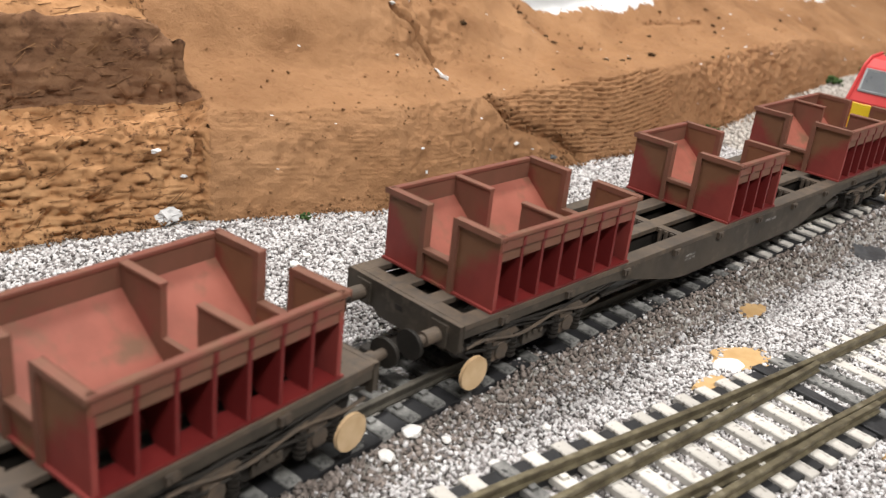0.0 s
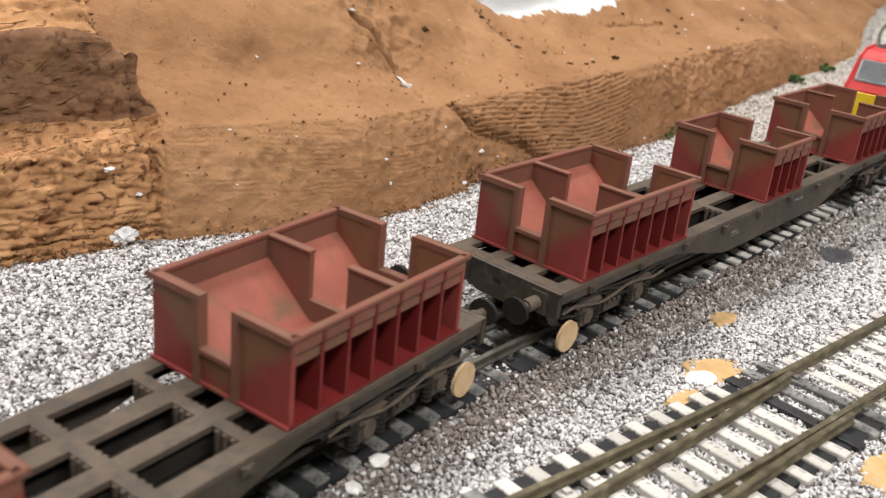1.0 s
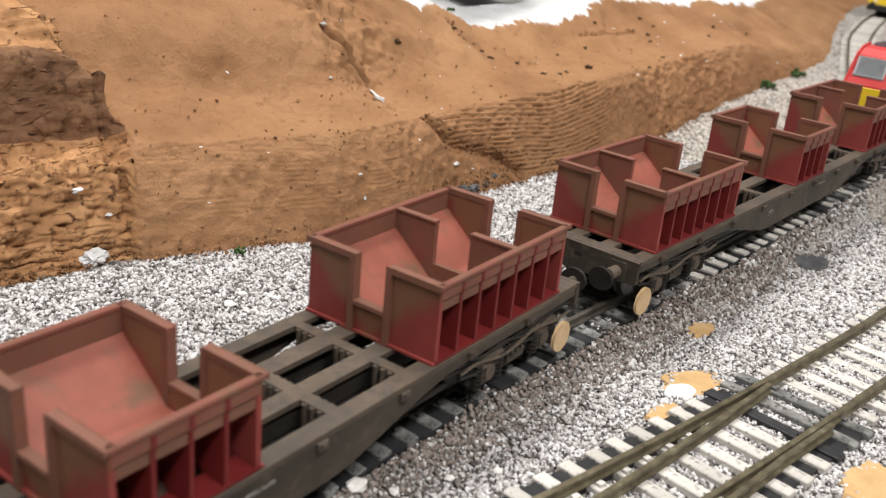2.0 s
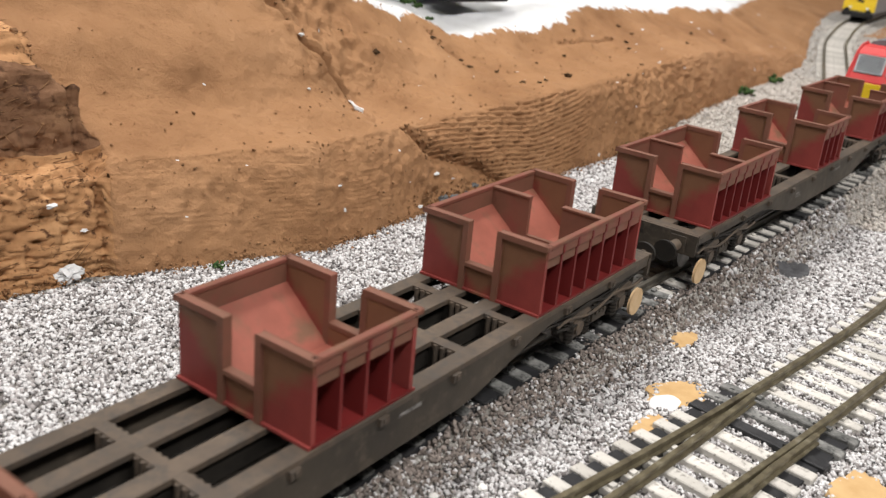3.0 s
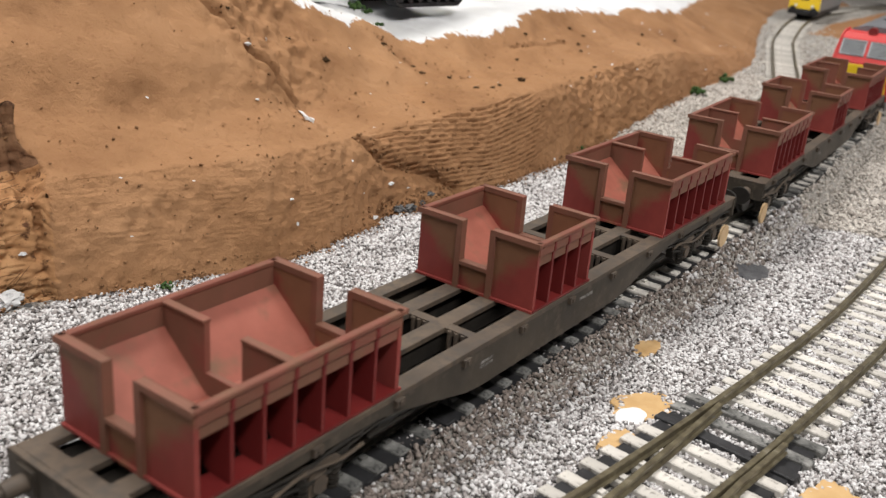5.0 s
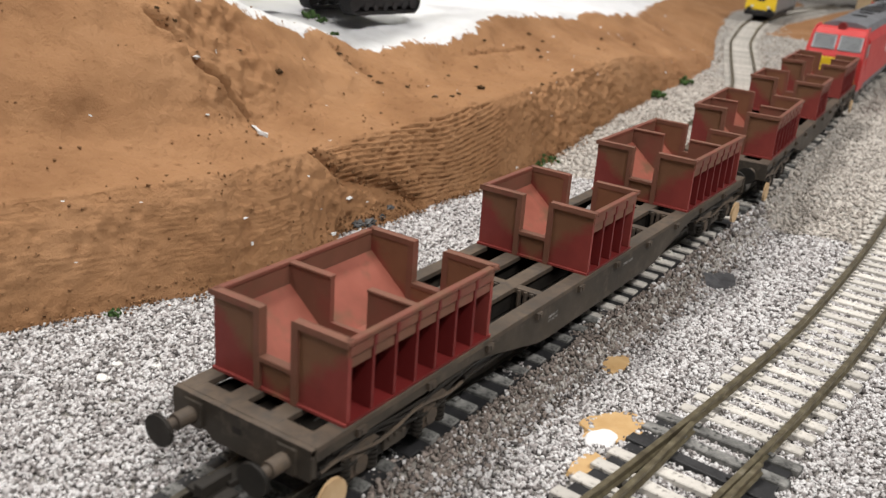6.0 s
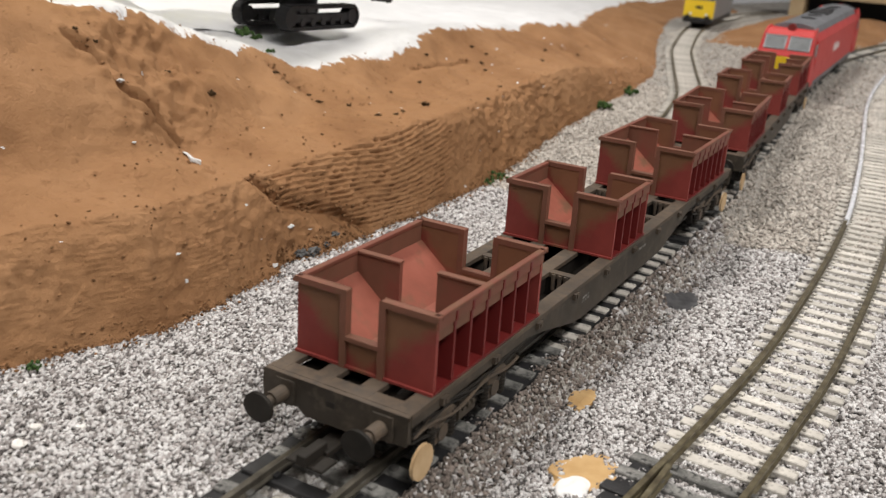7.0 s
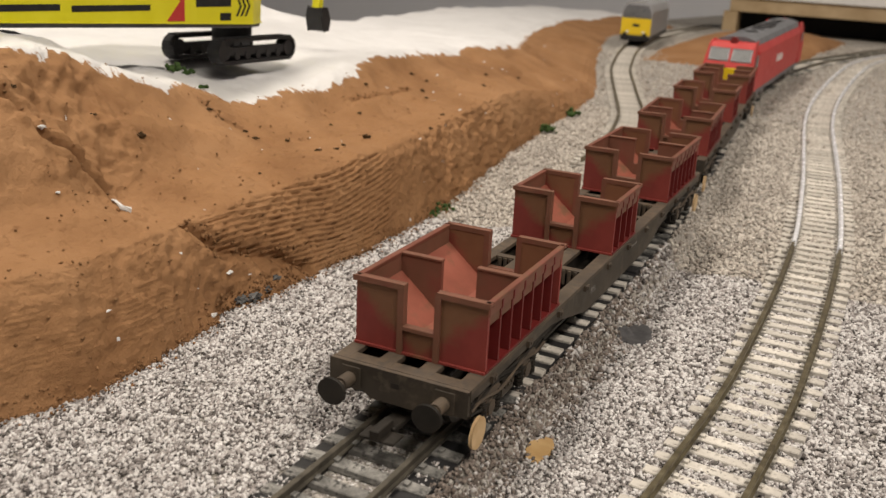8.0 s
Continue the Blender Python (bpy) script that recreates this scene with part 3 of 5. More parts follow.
def build_tracks():
    main = thing("train_track", "model railway track with grey and black sleepers in ballast", "railway track", kind="structure")
    for off in (-8.9, 8.2):
        rail_bar("rail", train_x, train_z, off, 130, 1240, RAIL_DARK, main, "dark weathered rail")
        rail_bar("rail", train_x, train_z, off, 1240.5, 1900, RAIL, main, "brass brown weathered rail")
    lay(main, train_x, train_z, 140, 408, 8.3, (SLEEPER_GREY, SLEEPER_BLACK, SLEEPER_WHITE), (6, 1.6, 1.2), 16.0)
    lay(main, train_x, train_z, 408.5, 1800, 8.3, (SLEEPER_WHITE, SLEEPER_GREY, SLEEPER_BLACK), (6, 2.5, 0.6), 16.0)
    web = [(-3.6, -4.9), (3.6, -4.9), (3.6, -3.5), (-3.6, -3.5)]
    for off in (-12.6, 12.6):
        rail_bar("sleeper_web", train_x, train_z, off, 140, 760, BLACK, main, "bare black plastic sleeper web", 8.0, web)
    side = thing("curved_track", "curving model railway track with white dusted sleepers and turnout blades", "railway track", kind="structure")
    for off in (-9.6, 9.6):
        rail_bar("rail", right_x, right_z, off, 120, 620, RAIL, side, "brass brown weathered rail")
        rail_bar("rail", right_x, right_z, off, 620.5, 2100, RAIL_GLINT, side, "polished rail with its glint put into a pale colour")
    rail_bar("switch_blade", right_x, right_z, lambda y: -9.6 + 1.6 + max(0, 372 - y) * 0.062, 130, 372, RAIL, side, "turnout blade lying against the rail")
    rail_bar("switch_blade", right_x, right_z, lambda y: 9.6 + 1.8 + max(0, 340 - y) * 0.05, 130, 366, RAIL, side, "turnout blade lying against the rail")
    lay(side, right_x, right_z, 150, 380, 8.3, (SLEEPER_WHITE, SLEEPER_GREY, SLEEPER_BLACK), (30, 1, 0.3), 18.0)
    lay(side, right_x, right_z, 383, 1750, 8.3, (SLEEPER_WHITE,), (1,), 15.8, 0.6)
    for off in (-13.0, 13.0):
        rail_bar("sleeper_web", right_x, right_z, off, 150, 378, BLACK, side, "bare black plastic sleeper web", 8.0, web)
    far = thing("siding_track", "pale dusty siding track curving away", "railway track", kind="structure")
    for off in (-9.2, 9.2):
        rail_bar("rail", siding_x, siding_z, off, 700, 2000, RAIL, far)
    lay(far, siding_x, siding_z, 700, 1800, 8.6, (SLEEPER_WHITE,), (1,))


def build_table():
    table = thing("layout_table", "plain wooden table carrying the model railway board", "table")
    for name, b in (("tabletop", (-620, 715, -155, 2870, -34, -10)),) + tuple(("leg", (x, x + 60, y, y + 60, -902, -34)) for x in (-600, 640) for y in (-130, 1300, 2780)):
        bm = bmesh.new()
        box(bm, *b)
        soften(bm, 2.0)
        part(name, bm, WOOD, table)


def build_room():
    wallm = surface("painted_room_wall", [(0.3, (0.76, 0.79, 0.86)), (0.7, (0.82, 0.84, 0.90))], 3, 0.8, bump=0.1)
    # Unseen walls, greyed to cut the light they bounce onto the layout.
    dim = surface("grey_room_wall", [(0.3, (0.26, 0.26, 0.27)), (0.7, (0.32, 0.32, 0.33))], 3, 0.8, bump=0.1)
    ceil = surface("white_ceiling", [(0.3, (0.72, 0.72, 0.70)), (0.7, (0.78, 0.78, 0.76))], 3, 0.9, bump=0.1)
    flo = surface("room_floor", [(0.3, (0.18, 0.16, 0.14)), (0.7, (0.25, 0.22, 0.19))], 4, 0.8, bump=0.1)
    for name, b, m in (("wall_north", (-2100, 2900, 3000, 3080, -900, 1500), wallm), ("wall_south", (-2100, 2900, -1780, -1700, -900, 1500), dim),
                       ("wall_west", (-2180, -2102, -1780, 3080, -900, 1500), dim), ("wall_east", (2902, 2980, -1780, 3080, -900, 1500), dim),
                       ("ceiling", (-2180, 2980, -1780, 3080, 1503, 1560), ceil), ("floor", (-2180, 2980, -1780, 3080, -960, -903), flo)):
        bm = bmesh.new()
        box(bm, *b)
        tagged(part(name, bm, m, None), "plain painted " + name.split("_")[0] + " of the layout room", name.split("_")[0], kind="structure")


build_ground()
build_hill()
build_tracks()
build_table()
build_room()


# ---- the train ----
STENCIL = surface('faded_stencil', [(0.4, (0.07, 0.065, 0.06)), (0.6, (0.24, 0.23, 0.22))], 900, 0.8, bump=0)
DECK, HALF, LONG = 16.5, 18.2, 250.0


def cradle(bays, length, split, mirror=False):
    """A steel coil cradle: end walls with a notch, a divider, a trough and ribbed sides. Origin at its base, at the near end."""
    top = thing("coil_cradle", "rust red and brown weathered coil cradle on the wagon deck", "cradle")
    H, W = 17.6, 17.6

    def end_wall(y0, y1, name, out):
        bm = bmesh.new()
        prism(bm, [(-W, 0), (W, 0), (W, H), (5.2, H), (5.2, 7.2), (-5.2, 7.2), (-5.2, H), (-W, H)], "y", y0, y1)
        wall = part(name, bm, TWO_TONE, top, "red end wall oversprayed brown")
        bm = bmesh.new()
        box(bm, -W - 0.2, W + 0.2, *((y0 - 0.7, y0) if out < 0 else (y1, y1 + 0.7)), 0.02, 0.6)
        part("foot_flange", bm, TWO_TONE, wall)
        bm = bmesh.new()
        o0, o1 = (y0 - 0.9, y1 + 0.15) if out < 0 else (y0 - 0.15, y1 + 0.9)
        box(bm, -4.3, 4.3, o0, o1, 6.4, 7.6)
        soften(bm, 0.15)
        part("notch_rim", bm, REDBROWN, wall, "brown weathered flange")
        for s in (-1, 1):
            bm = bmesh.new()
            a, b = s * (W + 0.5), s * 4.3
            prism(bm, [(a, H - 0.75), (a, H + 0.35), (b, H + 0.35), (b, 0.1), (s * 5.6, 0.1), (s * 5.6, H - 0.75)], "y", o0, o1)
            soften(bm, 0.15)
            part("wall_rim", bm, REDBROWN, wall, "brown weathered flange")
    end_wall(0, 1.1, "end_wall", -1)
    end_wall(length - 1.1, length, "end_wall", 1)
    if split:
        y = length * split
        bm = bmesh.new()
        w1, h1 = W - 0.8, H - 0.2
        prism(bm, [(-w1, 11.0), (-5.0, 1.8), (5.0, 1.8), (w1, 11.0), (w1, h1), (5.0, h1), (5.0, 7.0), (-5.0, 7.0), (-5.0, h1), (-w1, h1)], "y", y - 0.65, y + 0.65)
        div = part("divider", bm, REDBROWN, top, "brown dividing wall")
        for s in (-1, 1):
            bm = bmesh.new()
            a, b = sorted((s * 4.9, s * (W - 0.4)))
            box(bm, a, b, y - 0.95, y + 0.95, H - 0.5, H + 0.2)
            soften(bm, 0.12)
            part("divider_rim", bm, REDBROWN, div)
    # sloping trough plates and the flat bottom
    bm = bmesh.new()
    w1 = W - 1.0
    prism(bm, [(-w1, 12.6), (-4.5, 2.4), (4.5, 2.4), (w1, 12.6), (w1, 11.8), (4.7, 1.6), (-4.7, 1.6), (-w1, 11.8)], "y", 1.1, length - 1.1)
    part("trough", bm, RED, top, "red sloping trough")
    for s in (-1, 1):
        bm = bmesh.new()
        a, b = sorted((s * (W - 0.8), s * (W - 0.2)))
        box(bm, a, b, 1.1, length - 1.1, 11.9, H)
        part("side_plate", bm, REDBROWN, top)
        bm = bmesh.new()
        a, b = sorted((s * (W - 1.0), s * (W + 0.6)))
        box(bm, a, b, -0.2, length + 0.2, H - 0.7, H + 0.35)
        a, b = sorted((s * (W - 0.4), s * (W + 0.25)))
        box(bm, a, b, 0.3, length - 0.3, H - 3.2, H - 0.7)
        soften(bm, 0.16)
        part("side_rail", bm, RIM_RED, top, "red brown top rail")
        bm = bmesh.new()
        a, b = sorted((s * (W - 5), s * (W + 0.3)))
        box(bm, a, b, 0.2, length - 0.2, 0.05, 0.7)
        part("base_flange", bm, SHADED_RED, top)
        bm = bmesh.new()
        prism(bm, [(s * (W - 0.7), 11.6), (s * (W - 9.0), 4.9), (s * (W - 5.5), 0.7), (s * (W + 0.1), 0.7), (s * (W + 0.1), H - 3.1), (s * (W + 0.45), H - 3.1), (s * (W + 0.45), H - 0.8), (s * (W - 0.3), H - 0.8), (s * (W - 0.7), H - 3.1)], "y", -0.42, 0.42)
        rib = part("rib", bm, SHADED_RED, top)
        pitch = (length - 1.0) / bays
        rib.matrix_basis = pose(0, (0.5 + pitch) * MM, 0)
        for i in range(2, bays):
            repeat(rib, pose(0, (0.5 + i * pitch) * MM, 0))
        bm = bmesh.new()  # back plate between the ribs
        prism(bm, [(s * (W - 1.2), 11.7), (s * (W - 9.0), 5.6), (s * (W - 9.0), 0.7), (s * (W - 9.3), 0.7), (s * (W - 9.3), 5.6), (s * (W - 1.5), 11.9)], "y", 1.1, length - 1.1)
        part("back_plate", bm, SHADED_RED, top)
    return top


def wheelset(parent, y):
    e = new("wheelset")
    e.empty_display_size = 0.005
    e.parent, e.matrix_basis = parent, pose(0, y * MM, 6.2 * MM)
    for s in (-1, 1):
        bm = bmesh.new()
        disc(bm, (0, 0), 6.2, "x", s * 7.9, s * 9.6, 28)
        disc(bm, (0, 0), 6.9, "x", s * 7.4, s * 7.9, 28)
        disc(bm, (0, 0), 1.6, "x", s * 9.6, s * 10.6, 12)
        part("wheel", bm, STEEL, e, "dull steel wheel")
    bm = bmesh.new()
    disc(bm, (0, 0), 1.1, "x", -14.4, 14.4, 10)
    part("axle", bm, UNDER_DARK, e)
    return e


def bogie(parent, y):
    for s in (-1, 1):
        bm = bmesh.new()
        x0, x1 = sorted((s * 14.2, s * 16.6))
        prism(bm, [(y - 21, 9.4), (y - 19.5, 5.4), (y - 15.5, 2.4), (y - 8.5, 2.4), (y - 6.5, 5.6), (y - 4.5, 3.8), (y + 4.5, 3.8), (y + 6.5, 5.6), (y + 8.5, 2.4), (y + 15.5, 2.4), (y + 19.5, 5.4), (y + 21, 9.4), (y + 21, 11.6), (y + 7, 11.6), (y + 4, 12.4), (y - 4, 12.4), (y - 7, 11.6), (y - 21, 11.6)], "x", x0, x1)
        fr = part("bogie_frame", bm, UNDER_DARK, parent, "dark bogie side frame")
        for yy in (y - 12, y + 12):
            bm = bmesh.new()
            a, b = sorted((s * 16.4, s * 17.6))
            box(bm, a, b, yy - 2.4, yy + 2.4, 3.6, 9.0)
            disc(bm, (yy, 6.2), 1.8, "x", s * 17.5, s * 18.2, 14)
            soften(bm, 0.2)
            part("axle_box", bm, UNDER, fr)
            for c in (-4.2, 4.2):
                bm = bmesh.new()
                for k in range(5):
                    disc(bm, (s * 17.2, yy + c), 1.3, "z", 3.6 + k * 1.05, 4.2 + k * 1.05, 10)
                disc(bm, (s * 17.2, yy + c), 0.85, "z", 3.0, 9.4, 8)
                part("spring", bm, UNDER_DARK, fr)
            bm = bmesh.new()  # horn guide over the axle box
            prism(bm, [(yy - 5.8, 9.6), (yy - 3.2, 9.2), (yy + 3.2, 9.2), (yy + 5.8, 9.6), (yy + 4.2, 10.9), (yy - 4.2, 10.9)], "x", s * 16.6, s * 17.9)
            part("horn_guide", bm, UNDER, fr)
        bm = bmesh.new()
        box(bm, *sorted((s * 16.5, s * 17.3)), y - 3.6, y + 3.6, 4.6, 9.8)
        for k in (-2.2, 0, 2.2):
            disc(bm, (y + k, 7.2), 0.6, "x", s * 17.2, s * 17.9, 8)
        part("bolster_plate", bm, SHADED_BROWN, fr)
        for k, (drop, mat) in enumerate(((0.0, UNDER), (1.5, UNDER_DARK), (-1.6, UNDER_DARK))):
            bm = bmesh.new()
            tube(bm, [(s * (17.6 + 0.3 * (k == 0)), y + q, 9.8 - drop + 0.9 * math.sin(q / 4.1 + k * 1.7) - 0.004 * (24 - abs(q)) ** 1.6) for q in range(-24, 25, 3)], 0.42, 6)
            part("brake_pipe", bm, mat, fr)


def flat_wagon():
    """A bogie flat wagon. Origin on the railhead, at its middle."""
    w = thing("flat_wagon", "weathered brown bogie flat wagon carrying three red coil cradles", "wagon", "wagons of the train")
    h = LONG / 2
    Z = DECK
    cols = [(-HALF, -14.3), (-7.9, -3.3), (2.8, 7.2), (13.9, HALF)]
    for i, (a, b) in enumerate(cols):
        bm = bmesh.new()
        box(bm, a, b, -h, h, Z - 1.4, Z)
        soften(bm, 0.12)
        part("deck_beam", bm, UNDER, w)
    for y0, y1 in ((0, 5.4), (20, 23), (55, 58), (91.4, 94.2), (125, 128), (160.8, 163.9), (181.2, 183.9), (227, 230), (244.6, LONG)):
        bm = bmesh.new()
        for (a, b), (c, d) in zip(cols, cols[1:]):
            box(bm, b - 0.05, c + 0.05, y0 - h, y1 - h, Z - 1.4, Z - 0.06)
        cross = part("cross_beam", bm, UNDER, w)
        if y0 in (91.4, 160.8, 181.2):
            for (a, b), (c, d) in zip(cols, cols[1:]):
                for k in (0.22, 0.5, 0.78):  # moulded pegs on both faces of the beam
                    bm = bmesh.new()
                    for y in (y0, y1):
                        disc(bm, (b + k * (c - b), y - h), 0.62, "z", Z - 5.0, Z - 0.35, 9)
                    part("peg", bm, UNDER, cross)
        # web under the beam, near black like the shade in the openings
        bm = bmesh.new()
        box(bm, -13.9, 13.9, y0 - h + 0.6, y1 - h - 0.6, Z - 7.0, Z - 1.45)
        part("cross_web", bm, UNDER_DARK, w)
    for s in (-1, 1):
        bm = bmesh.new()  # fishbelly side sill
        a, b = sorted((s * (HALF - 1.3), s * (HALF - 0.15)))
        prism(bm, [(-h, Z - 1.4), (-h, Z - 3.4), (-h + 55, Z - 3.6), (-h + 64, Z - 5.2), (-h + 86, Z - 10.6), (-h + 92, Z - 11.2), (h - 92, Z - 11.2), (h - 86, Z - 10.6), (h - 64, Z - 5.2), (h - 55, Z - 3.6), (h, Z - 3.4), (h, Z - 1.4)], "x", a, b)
        sill = part("side_sill", bm, SHADED_BROWN, w, "brown fishbelly side sill, shade in its colour")
        bracket = None
        for y in np.arange(-h + 14, h - 10, 23.5):
            if bracket is None:
                bm = bmesh.new()
                box(bm, *sorted((s * (HALF - 0.1), s * (HALF + 0.8))), -1.3, 1.3, Z - 2.9, Z - 1.2)
                box(bm, *sorted((s * (HALF + 0.3), s * (HALF + 1.1))), -0.5, 0.5, Z - 2.5, Z - 1.5)
                bracket = part("lashing_bracket", bm, UNDER, sill)
                bracket.matrix_basis = pose(0, y * MM, 0)
            else:
                repeat(bracket, pose(0, y * MM, 0))
        for e in (-1, 1):
            for k, (drop, sag, r) in enumerate(((3.4, 1.8, 0.34), (4.3, 3.0, 0.3), (3.8, 4.8, 0.28))):
                bm = bmesh.new()
                tube(bm, [(s * (HALF - 0.5 - 0.3 * k), e * y, Z - drop - sag * math.sin(math.pi * (y - (h - 64)) / 58) ** 2 * (1 if k < 2 else 0.8 + 0.4 * math.sin(y / 3))) for y in np.arange(h - 64, h - 5, 3.0)], r)
                part("air_pipe", bm, UNDER_DARK, sill)
        for k, (wd, ht) in enumerate(((7.0, 0.8), (5.0, 0.6), (5.0, 0.6))):  # unreadable stencilled lettering
            bm = bmesh.new()
            y = -h + (137 if k == 0 else 91)
            box(bm, *sorted((s * (HALF - 0.16), s * (HALF - 0.08))), y, y + wd, Z - 4.2 - 1.1 * k, Z - 4.2 - 1.1 * k + ht)
            part("stencil_bar", bm, STENCIL, sill, "faded white stencil")
        bm = bmesh.new()  # inner longitudinal web, near black for the shade in the deck openings
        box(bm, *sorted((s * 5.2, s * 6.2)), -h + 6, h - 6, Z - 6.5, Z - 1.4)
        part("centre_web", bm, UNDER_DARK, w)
    # dark plate added below the deck to stand in for shade
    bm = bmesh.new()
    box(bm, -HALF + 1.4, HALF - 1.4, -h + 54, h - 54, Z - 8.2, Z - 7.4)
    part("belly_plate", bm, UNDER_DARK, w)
    # added over each bogie so the end openings read as shade
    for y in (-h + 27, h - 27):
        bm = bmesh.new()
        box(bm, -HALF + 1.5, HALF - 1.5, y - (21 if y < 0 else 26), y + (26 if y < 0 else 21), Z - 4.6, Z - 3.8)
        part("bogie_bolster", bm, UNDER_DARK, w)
    for e in (-1, 1):
        bm = bmesh.new()
        disc(bm, (e * (h - 6.4) - 1.0, 4.0), 3.9, "x", 18.4, 19.2, 30)
        soften(bm, 0.15)
        part("wheel_disc", bm, CREAM, w, "cream card disc hung beside the wheel")
    for e in (-1, 1):
        bm = bmesh.new()
        a, b = sorted((e * (h - 1.4), e * (h + 0.1)))
        prism(bm, [(-HALF, Z - 0.15), (-HALF, Z - 6.5), (-9, Z - 6.5), (-7, Z - 8.0), (7, Z - 8.0), (9, Z - 6.5), (HALF, Z - 6.5), (HALF, Z - 0.15)], "y", a, b)
        soften(bm, 0.2)
        beam = part("buffer_beam", bm, SHADED_BROWN, w, "brown buffer beam, shade in its colour")
        bm = bmesh.new()
        a, b = sorted((e * (h + 0.1), e * (h + 0.22)))
        box(bm, -1.6, 0.6, a, b, Z - 3.9, Z - 2.6)
        part("coupling_slot", bm, UNDER_DARK, beam)
        for s in (-1, 1):
            bm = bmesh.new()
            prism(bm, [(s * 12.4 - 2.4, Z - 6.2), (s * 12.4 + 2.4, Z - 6.2), (s * 12.4 + 2.4, Z - 1.2), (s * 12.4 - 2.4, Z - 1.2)], "y", e * h, e * (h + 0.8))
            soften(bm, 0.3)
            part("buffer_plate", bm, SHADED_BROWN, beam)
            bm = bmesh.new()
            disc(bm, (s * 12.4, Z - 3.9), 1.75, "y", e * (h + 0.7), e * (h + 5.0), 18)
            disc(bm, (s * 12.4, Z - 3.9), 1.15, "y", e * (h + 4.8), e * (h + 8.4), 14)
            part("buffer_shank", bm, UNDER, beam)
            bm = bmesh.new()
            disc(bm, (s * 12.4, Z - 3.9), 3.4, "y", e * (h + 8.2), e * (h + 9.1), 26, 0.9)
            soften(bm, 0.25)
            part("buffer_head", bm, UNDER_DARK, beam, "dark oval steel buffer head")
        bm = bmesh.new()
        box(bm, -2.2, 2.2, *sorted((e * (h - 12), e * (h + 4.5))), 3.4, 5.0)
        box(bm, -4.6, 4.6, *sorted((e * (h + 4.2), e * (h + 9.4))), 3.2, 4.0)
        box(bm, -1.2, 1.2, *sorted((e * (h + 3), e * (h + 10.5))), 4.0, 6.6)
        soften(bm, 0.2)
        part("coupling", bm, UNDER_DARK, w, "dark tension lock coupling")
    for y in (-h + 27, h - 27):
        bogie(w, y)
    sets = [wheelset(w, y) for y in (-h + 15, -h + 39, h - 39, h - 15)]
    return w, sets


def ride(off, run):
    """Pose of a vehicle of the train whose two pivots stand at off +- 90 mm from the last wagon's rear."""
    a, b = run + off - 90, run + off + 90
    pa = Vector((float(train_x(a)), a, float(train_z(a)))) * MM
    pb = Vector((float(train_x(b)), b, float(train_z(b)))) * MM
    m, d = (pa + pb) / 2, pb - pa
    return Matrix.Translation(m) @ Euler((math.atan2(d.z, d.y), 0, -math.atan2(d.x, d.y))).to_matrix().to_4x4()


PITCH = 274.1
last_wagon, last_sets = flat_wagon()
lead_wagon, lead_sets = flat_wagon()
loads = []
for wagon, at in ((last_wagon, LONG / 2), (lead_wagon, PITCH + LONG / 2)):
    for y, bays, length, split in ((10.4, 7, 51.0, 3 / 7), (112.6, 4, 28.4, 0), (188.9, 7, 51.0, 4 / 7)):
        loads.append((cradle(bays, length, split), at, pose(0, (y - LONG / 2) * MM, (DECK + 0.05) * MM)))


